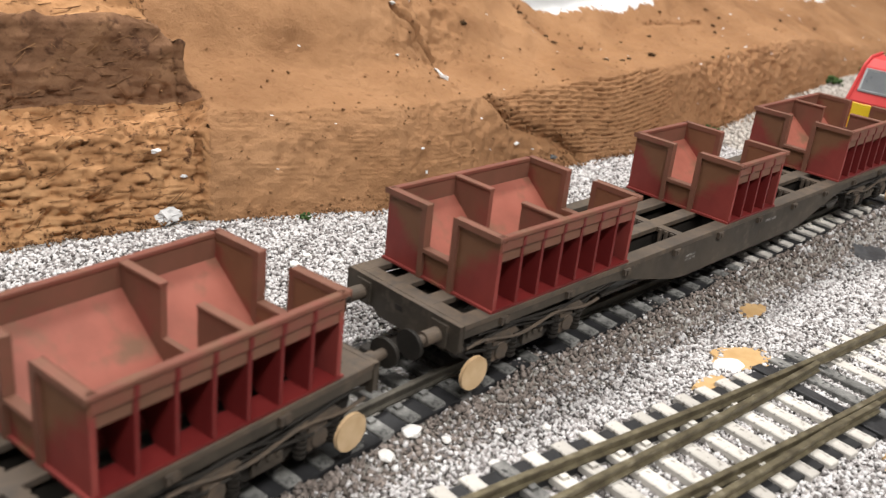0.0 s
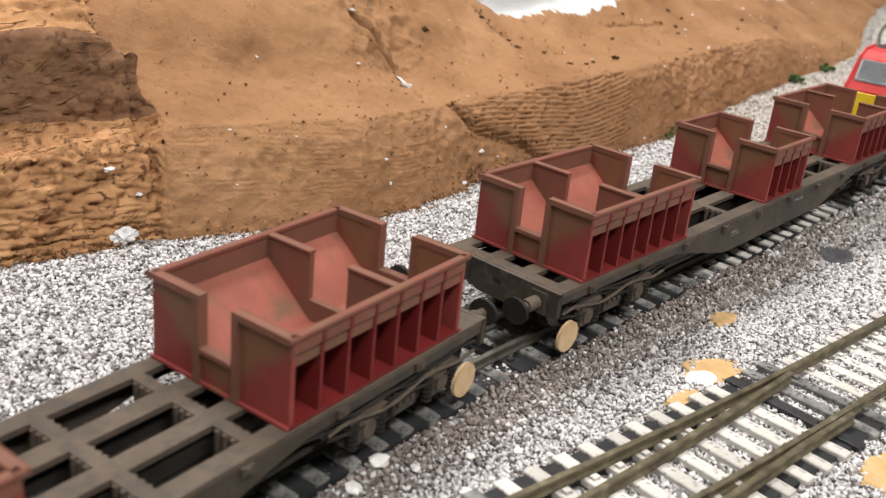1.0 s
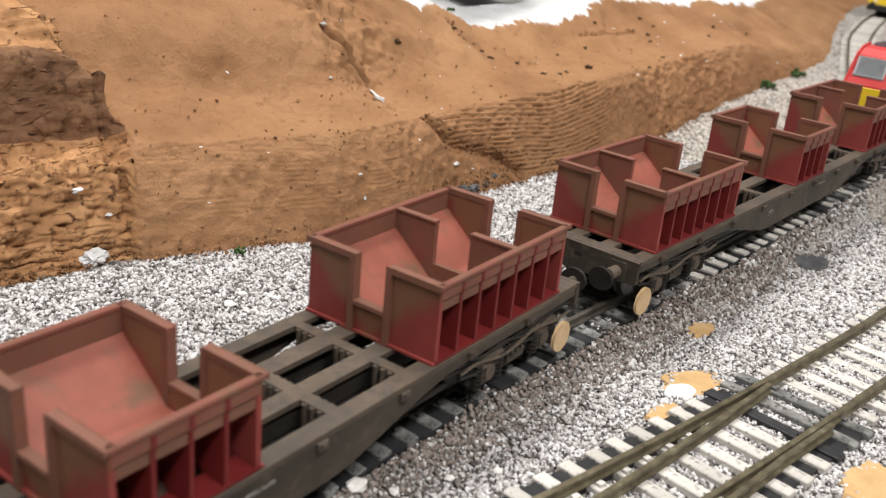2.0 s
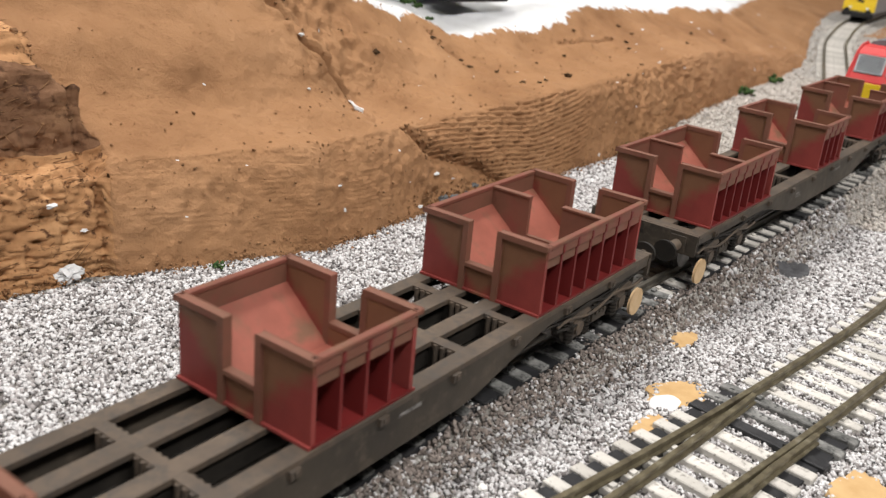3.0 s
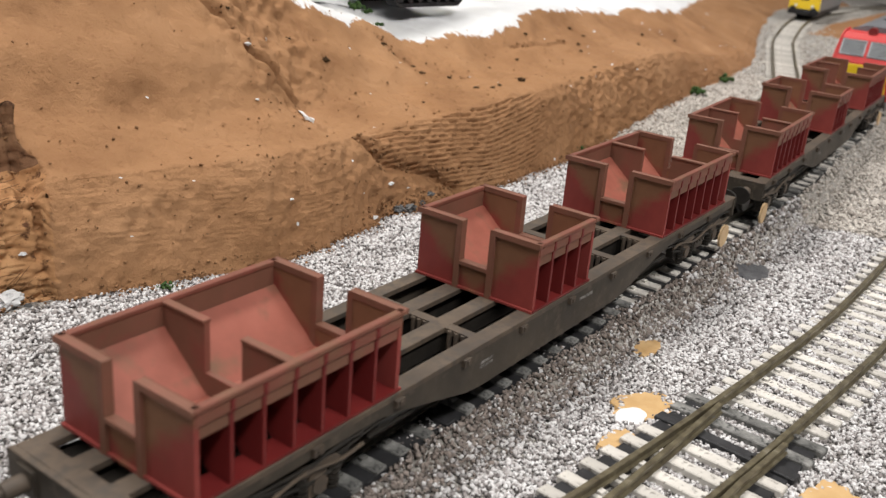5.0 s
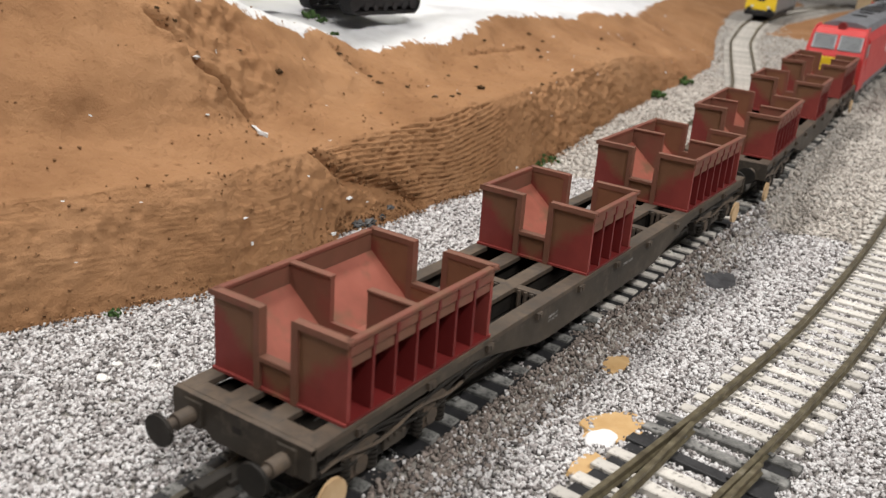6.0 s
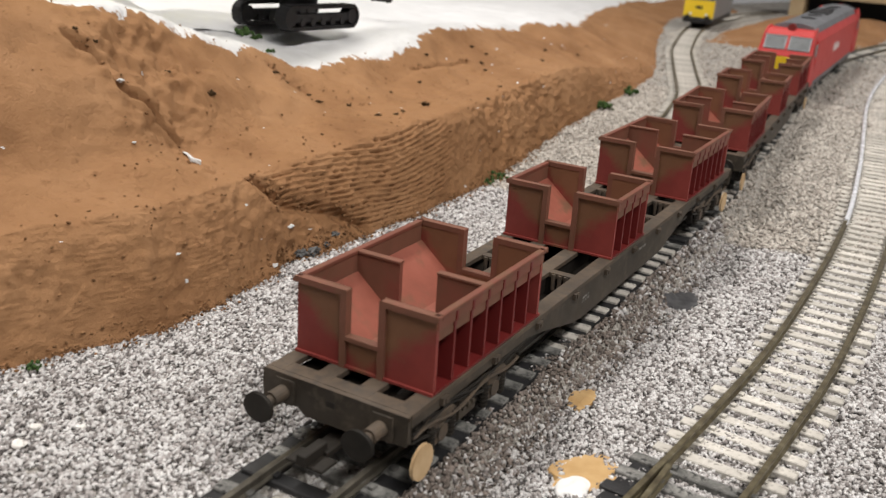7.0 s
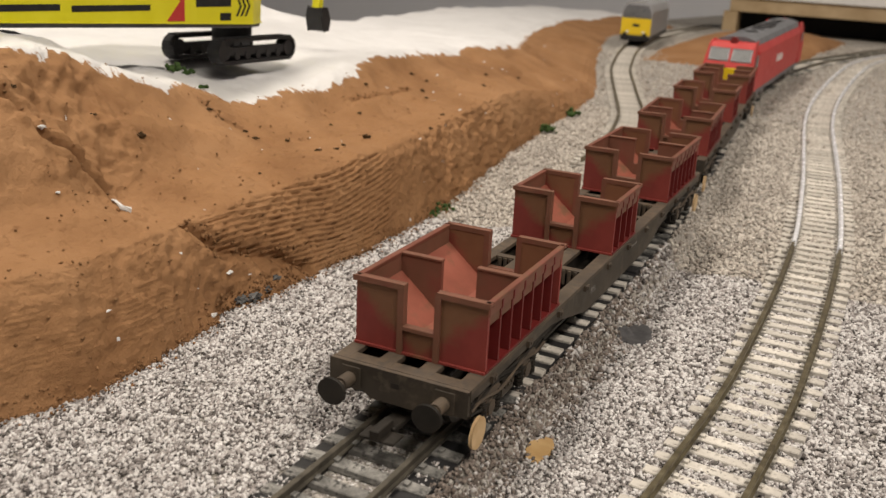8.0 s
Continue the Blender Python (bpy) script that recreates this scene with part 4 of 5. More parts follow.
def locomotive():
    """A red diesel locomotive, seen from its rear cab. Origin on the railhead, at its middle."""
    w = thing("locomotive", "bright red diesel locomotive with a grey roof and yellow cab end", "locomotive")
    L = 139.0
    side = [(-17.4, 11), (17.4, 11), (17.4, 39), (15.0, 44), (-15.0, 44), (-17.4, 39)]
    bm = bmesh.new()
    prism(bm, side, "y", -L + 22, L - 22)
    soften(bm, 0.3)
    part("body", bm, LOCO_RED, w)
    bm = bmesh.new()
    prism(bm, [(-15.0, 44.05), (15.0, 44.05), (12.6, 48.2), (6, 50), (-6, 50), (-12.6, 48.2)], "y", -L + 20, L - 20)
    soften(bm, 0.3)
    roof = part("roof", bm, LOCO_GREY, w, "grey roof")
    for y in (-60, -30, 40, 62, 84):
        bm = bmesh.new()
        disc(bm, (0, y), 5.2, "z", 49.6, 50.6, 22)
        part("roof_fan", bm, BLACK, roof, "black round roof grille")
    bm = bmesh.new()
    box(bm, -7, 7, -12, 22, 49.5, 51.2)
    soften(bm, 0.4)
    part("exhaust_panel", bm, BLACK, roof)
    for e in (-1, 1):
        bm = bmesh.new()  # cab block with a raked screen
        pts = [(e * (L - 22.0), 11), (e * L, 11), (e * (L + 0.6), 30), (e * (L - 6.5), 43.5), (e * (L - 10), 46.5), (e * (L - 22.0), 47)]
        prism(bm, pts, "x", -18.2, 18.2)
        bmesh.ops.remove_doubles(bm, verts=bm.verts, dist=1e-4)
        bmesh.ops.bevel(bm, geom=[ed for ed in bm.edges if abs(ed.verts[0].co.x - ed.verts[1].co.x) < 1e-3], offset=1.1, segments=3, affect="EDGES")
        for v in bm.verts:
            if v.co.z > 39:
                v.co.x *= 1 - 0.014 * (v.co.z - 39)
        cab = part("cab", bm, LOCO_RED, w, "red cab with raked windscreen")
        for s in (-1, 1):
            bm = bmesh.new()
            y0, z0, y1, z1 = e * (L - 1.6), 34.2, e * (L - 5.9), 42.4
            x0, x1 = sorted((s * 1.4, s * 14.8))
            out = e * 0.45
            prism(bm, [(y0 + out, z0), (y1 + out, z1), (y1 - out, z1 - 0.2), (y0 - out, z0 - 0.2)], "x", x0, x1)
            part("windscreen", bm, WINDOW, cab, "dark cab windscreen")
            for x in (x0, x1):
                bm = bmesh.new()
                prism(bm, [(y0 + 1.5 * out, z0), (y1 + 1.5 * out, z1), (y1 - out, z1), (y0 - out, z0)], "x", x - 0.45, x + 0.45)
                part("window_frame", bm, PALE_GREY, cab, "pale window frame")
            for z, y in ((z0, y0), (z1, y1)):
                bm = bmesh.new()
                box(bm, x0 - .4, x1 + .4, *sorted((y - out, y + 1.6 * out)), z - 0.45, z + 0.45)
                part("window_frame", bm, PALE_GREY, cab, "pale window frame")
            bm = bmesh.new()
            disc(bm, (s * 11.0, 16.5), 1.6, "y", e * (L + 0.3), e * (L + 1.3), 14)
            part("headlight", bm, WHITE, cab, "round headlight")
            bm = bmesh.new()
            disc(bm, (s * 11.4, 12.5), 1.8, "y", e * (L + 0.2), e * (L + 5.5), 14)
            disc(bm, (s * 11.4, 12.5), 3.4, "y", e * (L + 5.5), e * (L + 6.4), 20)
            part("buffer", bm, BLACK, cab, "black round buffer")
            bm = bmesh.new()
            box(bm, *sorted((s * 18.15, s * 18.35)), *sorted((e * (L - 17), e * (L - 9))), 30, 38.5)
            part("side_window", bm, WINDOW, cab, "dark side window")
        bm = bmesh.new()
        box(bm, -15.2, 15.2, *sorted((e * (L + 0.1), e * (L + 0.95))), 17.8, 29.2)
        soften(bm, 0.2)
        part("warning_panel", bm, YELLOW, cab, "yellow warning panel")
        bm = bmesh.new()
        box(bm, -15.5, 15.5, *sorted((e * (L + 0.05), e * (L + 0.6))), 12, 17.6)
        part("lower_panel", bm, YELLOW, cab, "yellow lower panel")
        bm = bmesh.new()
        disc(bm, (0, 48.0), 2.6, "y", e * (L - 14), e * (L - 9.5), 16)
        box(bm, -1.4, 1.4, *sorted((e * (L - 14), e * (L - 10))), 44.5, 47)
        part("roof_horn", bm, LOCO_DARKRED, cab, "dark red round roof horn")
    for s in (-1, 1):
        bm = bmesh.new()
        box(bm, *sorted((s * 16.2, s * 17.0)), -L + 2, L - 2, 7.5, 11)
        part("solebar", bm, LOCO_GREY, w, "grey solebar")
        for k, (y, hgt) in enumerate(((-22, 7), (-15, 4.5), (-9, 6), (-2, 6), (5, 4.5))):
            bm = bmesh.new()
            box(bm, *sorted((s * 17.42, s * 17.55)), y, y + 4.6, 24, 24 + hgt)
            part("logo_bar", bm, WHITE, w, "white logo bar")
    bm = bmesh.new()
    box(bm, -15, 15, -30, 30, 3.2, 11)
    soften(bm, 1.0)
    part("fuel_tank", bm, BLACK, w)
    for y in (-L + 48, L - 48):
        bm = bmesh.new()
        prism(bm, [(y - 38, 6), (y - 30, 4), (y + 30, 4), (y + 38, 6), (y + 36, 10.5), (y - 36, 10.5)], "x", -15.2, 15.2)
        bog = part("bogie", bm, BLACK, w, "black three axle bogie")
        for yy in (-25, 0, 25):
            for s in (-1, 1):
                bm = bmesh.new()
                disc(bm, (y + yy, 7), 7, "x", s * 15.3, s * 15.9, 24)
                part("wheel", bm, STEEL, bog)
    return w


LOCO_DARKRED = surface("dark_red_horn", [(0.3, (0.16, 0.02, 0.02)), (0.7, (0.24, 0.03, 0.03))], 80, 0.5, bump=0.05)


def waiting_train(m):
    w = thing("waiting_locomotive", "yellow fronted grey locomotive standing on the siding", "locomotive", m=m)
    bm = bmesh.new()
    prism(bm, [(-17, 10), (17, 10), (17, 38), (13, 46), (4, 49), (-4, 49), (-13, 46), (-17, 38)], "y", 1.5, 260)
    soften(bm, 0.4)
    part("body", bm, PALE_GREY, w)
    bm = bmesh.new()
    prism(bm, [(-16.5, 12), (16.5, 12), (16.5, 30), (-16.5, 30)], "y", 0, 1.6)
    soften(bm, 0.5)
    face = part("nose", bm, YELLOW, w, "bright yellow nose")
    for s in (-1, 1):
        bm = bmesh.new()
        box(bm, *sorted((s * 1.2, s * 14.0)), 0.5, 0.95, 32, 42)
        part("windscreen", bm, WINDOW, w, "dark windscreen")
        bm = bmesh.new()
        disc(bm, (s * 11.4, 11), 3.2, "y", -6, -5, 20)
        disc(bm, (s * 11.4, 11), 1.6, "y", -5, 1, 14)
        part("buffer", bm, BLACK, w, "black round buffer")
        bm = bmesh.new()
        disc(bm, (s * 9, 15), 1.5, "y", -0.6, 0, 14)
        part("headlight", bm, WHITE, face, "round headlight")
    bm = bmesh.new()
    prism(bm, [(-16.2, 30.3), (16.2, 30.3), (16.0, 37), (12.4, 45), (-12.4, 45), (-16.0, 37)], "y", 0.9, 1.55)
    part("cab_front", bm, LOCO_GREY, w, "dark grey cab front")
    bm = bmesh.new()
    box(bm, -4, 4, -0.15, 0, 21, 24)
    part("number_bar", bm, BLACK, face, "dark number bar")
    bm = bmesh.new()
    box(bm, -16.8, 16.8, 0.2, 258, 5, 10)
    part("underframe", bm, BLACK, w)
    for y in (30, 60, 200, 230):
        bm = bmesh.new()
        disc(bm, (y, 6.2), 6.2, "x", -9.6, 9.6, 24)
        part("wheelset", bm, BLACK, w)
    return w


def excavator(m, size=0.56):
    """A tracked excavator, boom forward. Origin on the ground between its tracks; y runs along them."""
    w = thing("excavator", "yellow tracked model excavator on the white plaster", "excavator", m=m)
    for s in (-1, 1):
        bm = bmesh.new()
        prof = [(-46 + 10 * math.cos(a), 10 + 10 * math.sin(a)) for a in np.linspace(math.pi / 2, 3 * math.pi / 2, 10)] + [(46 + 10 * math.cos(a), 10 + 10 * math.sin(a)) for a in np.linspace(-math.pi / 2, math.pi / 2, 10)]
        inner = [(-46 + 7.6 * math.cos(a), 10 + 7.6 * math.sin(a)) for a in np.linspace(math.pi / 2, 3 * math.pi / 2, 10)] + [(46 + 7.6 * math.cos(a), 10 + 7.6 * math.sin(a)) for a in np.linspace(-math.pi / 2, math.pi / 2, 10)]
        x0, x1 = sorted((s * 17, s * 29))
        va = [[bm.verts.new((x, p[0], p[1])) for p in q] for x in (x0, x1) for q in (prof, inner)]
        n = len(prof)
        for i in range(n):
            j = (i + 1) % n
            for A, B in ((0, 1), (1, 3), (3, 2), (2, 0)):
                bm.faces.new((va[A][i], va[A][j], va[B][j], va[B][i]))
        track = part("crawler_track", bm, BLACK, w, "black rubber crawler track")
        bm = bmesh.new()
        box(bm, x0 + 2, x1 - 2, -40, 40, 6.5, 13)
        part("track_frame", bm, BLACK, track)
        for y in (-46, -30, -15, 0, 15, 30, 46):
            bm = bmesh.new()
            disc(bm, (y, 6.4 if abs(y) < 40 else 10), 3.6 if abs(y) < 40 else 6.8, "x", x0 + 1, x1 - 1, 16)
            part("roller", bm, BLACK, track)
        shoe = None
        for y in np.arange(-46, 47, 5.1):
            for z in (0.1, 20.2):
                if shoe is None:
                    bm = bmesh.new()
                    box(bm, x0 - 0.6, x1 + 0.6, -1.6, 1.6, -0.6, 0.6)
                    shoe = part("track_shoe", bm, BLACK, track)
                    shoe.matrix_basis = pose(0, y * MM, z * MM)
                else:
                    repeat(shoe, pose(0, y * MM, z * MM))
    bm = bmesh.new()
    disc(bm, (0, 0), 17, "z", 16, 33, 28)
    part("turntable", bm, BLACK, w)
    bm = bmesh.new()
    prism(bm, [(-24, -330), (24, -330), (24, -3), (14, 23), (-24, 26)], "z", 31, 84)
    for v in bm.verts:
        if v.co.z < 40:
            v.co.z += max(0, -v.co.y - 3) * 0.028
    soften(bm, 1.0, 2)
    house = part("house", bm, LIME, w, "bright yellow bodywork")
    bm = bmesh.new()
    prism(bm, [(-23, -330), (23, -330), (23, -4), (13.5, 22), (-23, 25)], "z", 28, 30.9)
    for v in bm.verts:
        v.co.z += max(0, -v.co.y - 3) * 0.028
    part("chassis", bm, LOCO_GREY, house, "grey chassis edge")
    bm = bmesh.new()
    prism(bm, [(-112, 36), (-92, 35.6), (-92, 78), (-100, 78), (-97, 50)], "x", 24.02, 24.5)
    part("red_chevron", bm, LOCO_RED, house, "red chevron stripe")
    for y0, y1, z0, z1 in ((-78, -34, 46, 54), (-48, -34, 35, 41), (-290, -215, 45, 49), (-205, -130, 44, 48)):
        bm = bmesh.new()
        box(bm, 24.02, 24.4, y0, y1, z0, z1)
        part("lettering_bar", bm, BLACK, house, "dark lettering bar")
    for k in range(3):
        bm = bmesh.new()
        prism(bm, [(-27 + 6 * k, 38), (-24.5 + 6 * k, 38), (-19 + 6 * k, 46), (-24.5 + 6 * k, 54), (-27 + 6 * k, 54), (-21.5 + 6 * k, 46)], "x", 24.02, 24.4)
        part("logo_stripe", bm, BLACK, house)
    bm = bmesh.new()
    prism(bm, [(36, 60), (60, 140), (100, 180), (152, 180), (152, 168), (110, 164), (74, 130), (50, 60)], "x", -5, 5)
    boom = part("boom", bm, LIME, w, "yellow boom")
    bm = bmesh.new()
    prism(bm, [(142, 174), (154, 178), (143, 40), (136, 40)], "x", -4, 4)
    arm = part("dipper_arm", bm, LIME, w, "yellow dipper arm")
    bm = bmesh.new()
    prism(bm, [(133, 32), (136, 42), (144, 41), (150, 30), (147, 20), (137, 19)], "x", -9, 9)
    soften(bm, 0.8)
    part("bucket", bm, BLACK, arm, "black digging bucket")
    for o in {c.data: c for c in w.children_recursive}.values():
        o.data.transform(Matrix.Scale(size, 4))
    for o in w.children_recursive:
        o.matrix_basis = Matrix.Translation(o.matrix_basis.translation * size)
    return w


train_loco = locomotive()
wy = 1290.0
waiting_train(pose(float(siding_x(wy)) * MM, wy * MM, float(siding_z(wy)) * MM, 0, 0, 10))
excavator(pose(-0.205, 0.558, 0.0668, 0, 0, 3))


# ---- loose small things ----
def nearest(x, y, z):
    P, N = HILL[:2]
    i = int(np.argmin(np.sum((P - np.array((x, y, z))) ** 2, 1)))
    return P[i], N[i]


def on_hill(y, u):
    """The point of the hillside at a distance along it and a step back from its foot."""
    return HILL[0][int(np.argmin(np.sum((HILL[2] - np.array((y, u))) ** 2, 1)))]


def blob(rng, size, n, spread):
    """A clump of small jittered crumbs."""
    bm = bmesh.new()
    for _ in range(n):
        v = bmesh.ops.create_icosphere(bm, subdivisions=1, radius=size * rng.uniform(.35, .8))["verts"]
        c = Vector((rng.gauss(0, spread), rng.gauss(0, spread), abs(rng.gauss(0, spread * .6)) + size * 0.2))
        for p in v:
            p.co = p.co * rng.uniform(.75, 1.25) + c
    return bm


def scatter_scrub():
    rng = random.Random(5)
    spots = [(434, 47.6, 1.7), (550, 25, 1.7), (488, 64.5, 1.4), (497, 63.6, 1.2), (504, 57.4, 1.0), (500.5, 49.4, 1.1), (516, 45, 1.0), (517, 29.4, 1.0), (522, 23.5, .9), (532, 26, 1.1), (684, 60, 1.2), (671, 46.7, 1.2), (562, 52, .8),
             (590, 50, 1.0), (620, 62, 1.1), (640, 22, .9), (660, 40, 1.0), (735, 30, 1.3), (600, 14, .9), (690, 52, 1.0), (770, 42, 1.2), (830, 36, 1.2), (472, 26, .6), (420, 56, .8), (388, 63, .9), (383, 66, .8)]
    for y, u, s in spots:
        p = on_hill(y, u)
        bm = blob(rng, s * 0.5, 34, s * 0.5)
        ob = part("scrub_clump", bm, SCRUB, None)
        ob.matrix_world = Matrix.Translation(Vector(p) * MM)
        tagged(ob, "small dark brown scrub clump on the brown hillside", "scrub", "scrub on the hill")
    for x, y, s, col in ((-91.0, 317, 1.5, TUFT), (-99, 582, 3.2, TUFT), (-98, 572, 2.0, TUFT), (-123, 785, 4.0, TUFT), (-127, 850, 4.0, TUFT)):
        bm = blob(rng, s * 0.6, 22, s * 0.8)
        ob = part("grass_tuft", bm, col, None)
        ob.matrix_world = pose(x * MM, y * MM, (float(ground(np.array(x), np.array(y))) + 0.4) * MM)
        tagged(ob, "small green flock tuft at the foot of the cutting", "grass tuft", "green tufts")
    for x, y, z, s in ((-190, 505, 76, 2.0), (-195, 520, 74, 1.6), (-172, 508, 68, 1.0)):
        p, n = nearest(x, y, z)
        ob = part("moss_clump", blob(rng, s, 12, s * 1.2), TUFT, None)
        ob.matrix_world = Matrix.Translation(Vector(p) * MM)
        tagged(ob, "dark green moss clump on white plaster", "moss", "moss clumps")
    # broken plaster and stones along the foot
    for x, y, z, s, mat, name, label in ((-103, 279, 3.5, 3.4, PLASTER, "plaster_lump", "broken white plaster lump at the foot of the bank"), (-100, 283, 1.5, 2.4, STONE_DARK, "dark_stone", "dark grey stone under the plaster lump"),
                                         (-97, 431, 3.0, 2.2, STONE_DARK, "dark_stone", "dark grey stone at the foot of the cutting"), (-96, 437, 2.6, 2.6, STONE_DARK, "dark_stone", "dark grey stone at the foot of the cutting"), (-99, 444, 3.2, 1.8, STONE_DARK, "dark_stone", "dark grey stone at the foot of the cutting"),
                                         (-99, 452, 2.6, 1.6, STONE_DARK, "dark_stone", "dark grey stone at the foot of the cutting"), (*on_hill(428, 5.4), 1.5, PLASTER, "plaster_chip", "small white plaster chip in the bank"),
                                         (-96, 412, 2, 1.6, PLASTER, "plaster_chip", "small white plaster chip at the foot"), (-104, 276, 23, 1.8, PLASTER, "plaster_chip", "small white plaster chip in the bank"), (-105, 280, 14, 1.3, PLASTER, "plaster_chip", "small white plaster chip in the bank"), (*on_hill(382.7, 38.2), 1.0, PLASTER, "plaster_chip", "small white plaster chip on the slope"),
                                         (*on_hill(389, 51.5), 1.5, PLASTER, "plaster_chip", "small white plaster chip beside the crack"), (*on_hill(368.5, 7.2), 0.9, PLASTER, "plaster_chip", "small white plaster chip in the bank")):
        p, n = nearest(x, y, z)
        bm = bmesh.new()
        bmesh.ops.create_icosphere(bm, subdivisions=3, radius=s * (0.62 if "chip" in name else 1.0))
        for v in bm.verts:
            v.co = Vector((v.co.x * .8, v.co.y * 1.15, v.co.z * .6)) * (1 + 0.7 * noise.noise(v.co * (1.6 / s) + Vector((y, x, 0))) + 0.5 * noise.noise(v.co * (4.0 / s) + Vector((x, y, 3))))
        ob = part(name, bm, mat, None)
        ob.matrix_world = Matrix.Translation(Vector(p) * MM + Vector((0.0005, 0, 0)))
        tagged(ob, label, name.replace("_", " "), "chips and stones of the bank")
    # white inside of the long crack
    pts = [Vector(on_hill(y - 1.9, u)) + Vector((0.3, 0.2, 0.35)) for y, u in ((405.0, 35), (404.6, 33), (404.9, 30.5), (405.8, 28.2), (407.4, 26.8))]
    bm = bmesh.new()
    tube(bm, pts, 0.6, 7)
    for v in bm.verts:
        v.co += 1.1 * noise.noise_vector(v.co * 1.3)
    tagged(part("plaster_sliver", bm, PLASTER, None), "white plaster showing in the crack of the slope", "plaster sliver")


STONE_DARK = surface("dark_rock", [(0.3, (0.05, 0.05, 0.052)), (0.7, (0.14, 0.14, 0.14))], 300, 0.85, bump=0.4)

PATCHES = [  # x, y, half width, half length, material, lift, kind
    (26.0, 399.5, 3.4, 6.5, TAN, 0.7, "glue_stain", "dried tan glue stain on the ballast"), (42.0, 362.5, 7.6, 9.5, TAN, 0.7, "glue_stain", "dried tan glue stain beside the turnout"),
    (45.5, 341, 3.8, 6.5, TAN, 0.75, "glue_stain", "dried tan glue stain beside the turnout"), (92, 352, 7.0, 10.0, TAN, 0.7, "glue_stain", "dried tan glue stain beside the curved track"),
    (24.6, 492, 5.2, 10.5, OIL, 0.8, "grey_patch", "dark grey painted patch beside the sleepers"), (90, 300, 6, 8, TAN, 0.7, "glue_stain", "dried tan glue stain beside the curved track")]


def build_patches():
    for k, (x, y, a, b, mat, lift, name, label) in enumerate(PATCHES):
        bm = bmesh.new()
        n = 40
        ring, rim = [], []
        for i in range(n):
            t = 2 * math.pi * i / n
            r = 1.05 + 0.32 * noise.noise(Vector((math.cos(t) * 1.6 + k * 7, math.sin(t) * 1.6, k))) + 0.2 * noise.noise(Vector((math.cos(t) * 5 + k * 7, math.sin(t) * 5, k)))
            px, py = x + a * r * math.cos(t), y + b * r * math.sin(t)
            z = float(ground(np.array(px), np.array(py)))
            ring.append(bm.verts.new((px, py, z - 0.6)))
            qx, qy = x + 0.9 * a * r * math.cos(t), y + 0.9 * b * r * math.sin(t)
            rim.append(bm.verts.new((qx, qy, float(ground(np.array(qx), np.array(qy))) + lift)))
        for i in range(n):
            bm.faces.new((ring[i], ring[(i + 1) % n], rim[(i + 1) % n], rim[i]))
        mid = bm.verts.new((x, y, float(ground(np.array(x), np.array(y))) + lift))
        for i in range(n):
            bm.faces.new((rim[i], rim[(i + 1) % n], mid))
        tagged(part(name, bm, mat, None), label, "stain")
    bm = bmesh.new()  # lump of white filler
    bmesh.ops.create_icosphere(bm, subdivisions=4, radius=1)
    for v in bm.verts:
        q = v.co.copy()
        s = 1 + 0.25 * noise.noise(q * 1.4 + Vector((4, 1, 2)))
        v.co = Vector((42.6 + 3.7 * s * q.x, 354.6 + 5.4 * s * q.y, -0.5 + 1.9 * s * q.z))
    tagged(part("filler_lump", bm, WHITE, None), "smooth white filler lump beside the turnout", "filler lump")


def white_stones():
    """A few larger white stones lying on the ballast."""
    for k, (x, y, r) in enumerate(((19.9, 261.7, 1.9), (22.6, 252.6, 1.7), (24.5, 268, 1.0), (36.5, 270.4, 1.3), (28, 281, 0.9), (33, 291, 1.1), (-62, 292, 1.5), (-66, 299, 1.2), (-58, 305, 0.9))):
        bm = bmesh.new()
        bmesh.ops.create_icosphere(bm, subdivisions=2, radius=r)
        for v in bm.verts:
            v.co = Vector((v.co.x, v.co.y * 1.25, v.co.z * 0.55)) * (1 + 0.5 * noise.noise(v.co * (1.5 / r) + Vector((k * 3, y, 0))))
        ob = part("white_stone", bm, WHITE_STONE, None)
        ob.matrix_world = pose(x * MM, y * MM, (float(ground(np.array(x), np.array(y))) + 0.7) * MM, rz=40 * k)
        tagged(ob, "larger white stone lying on the grey ballast", "stone", "white stones")


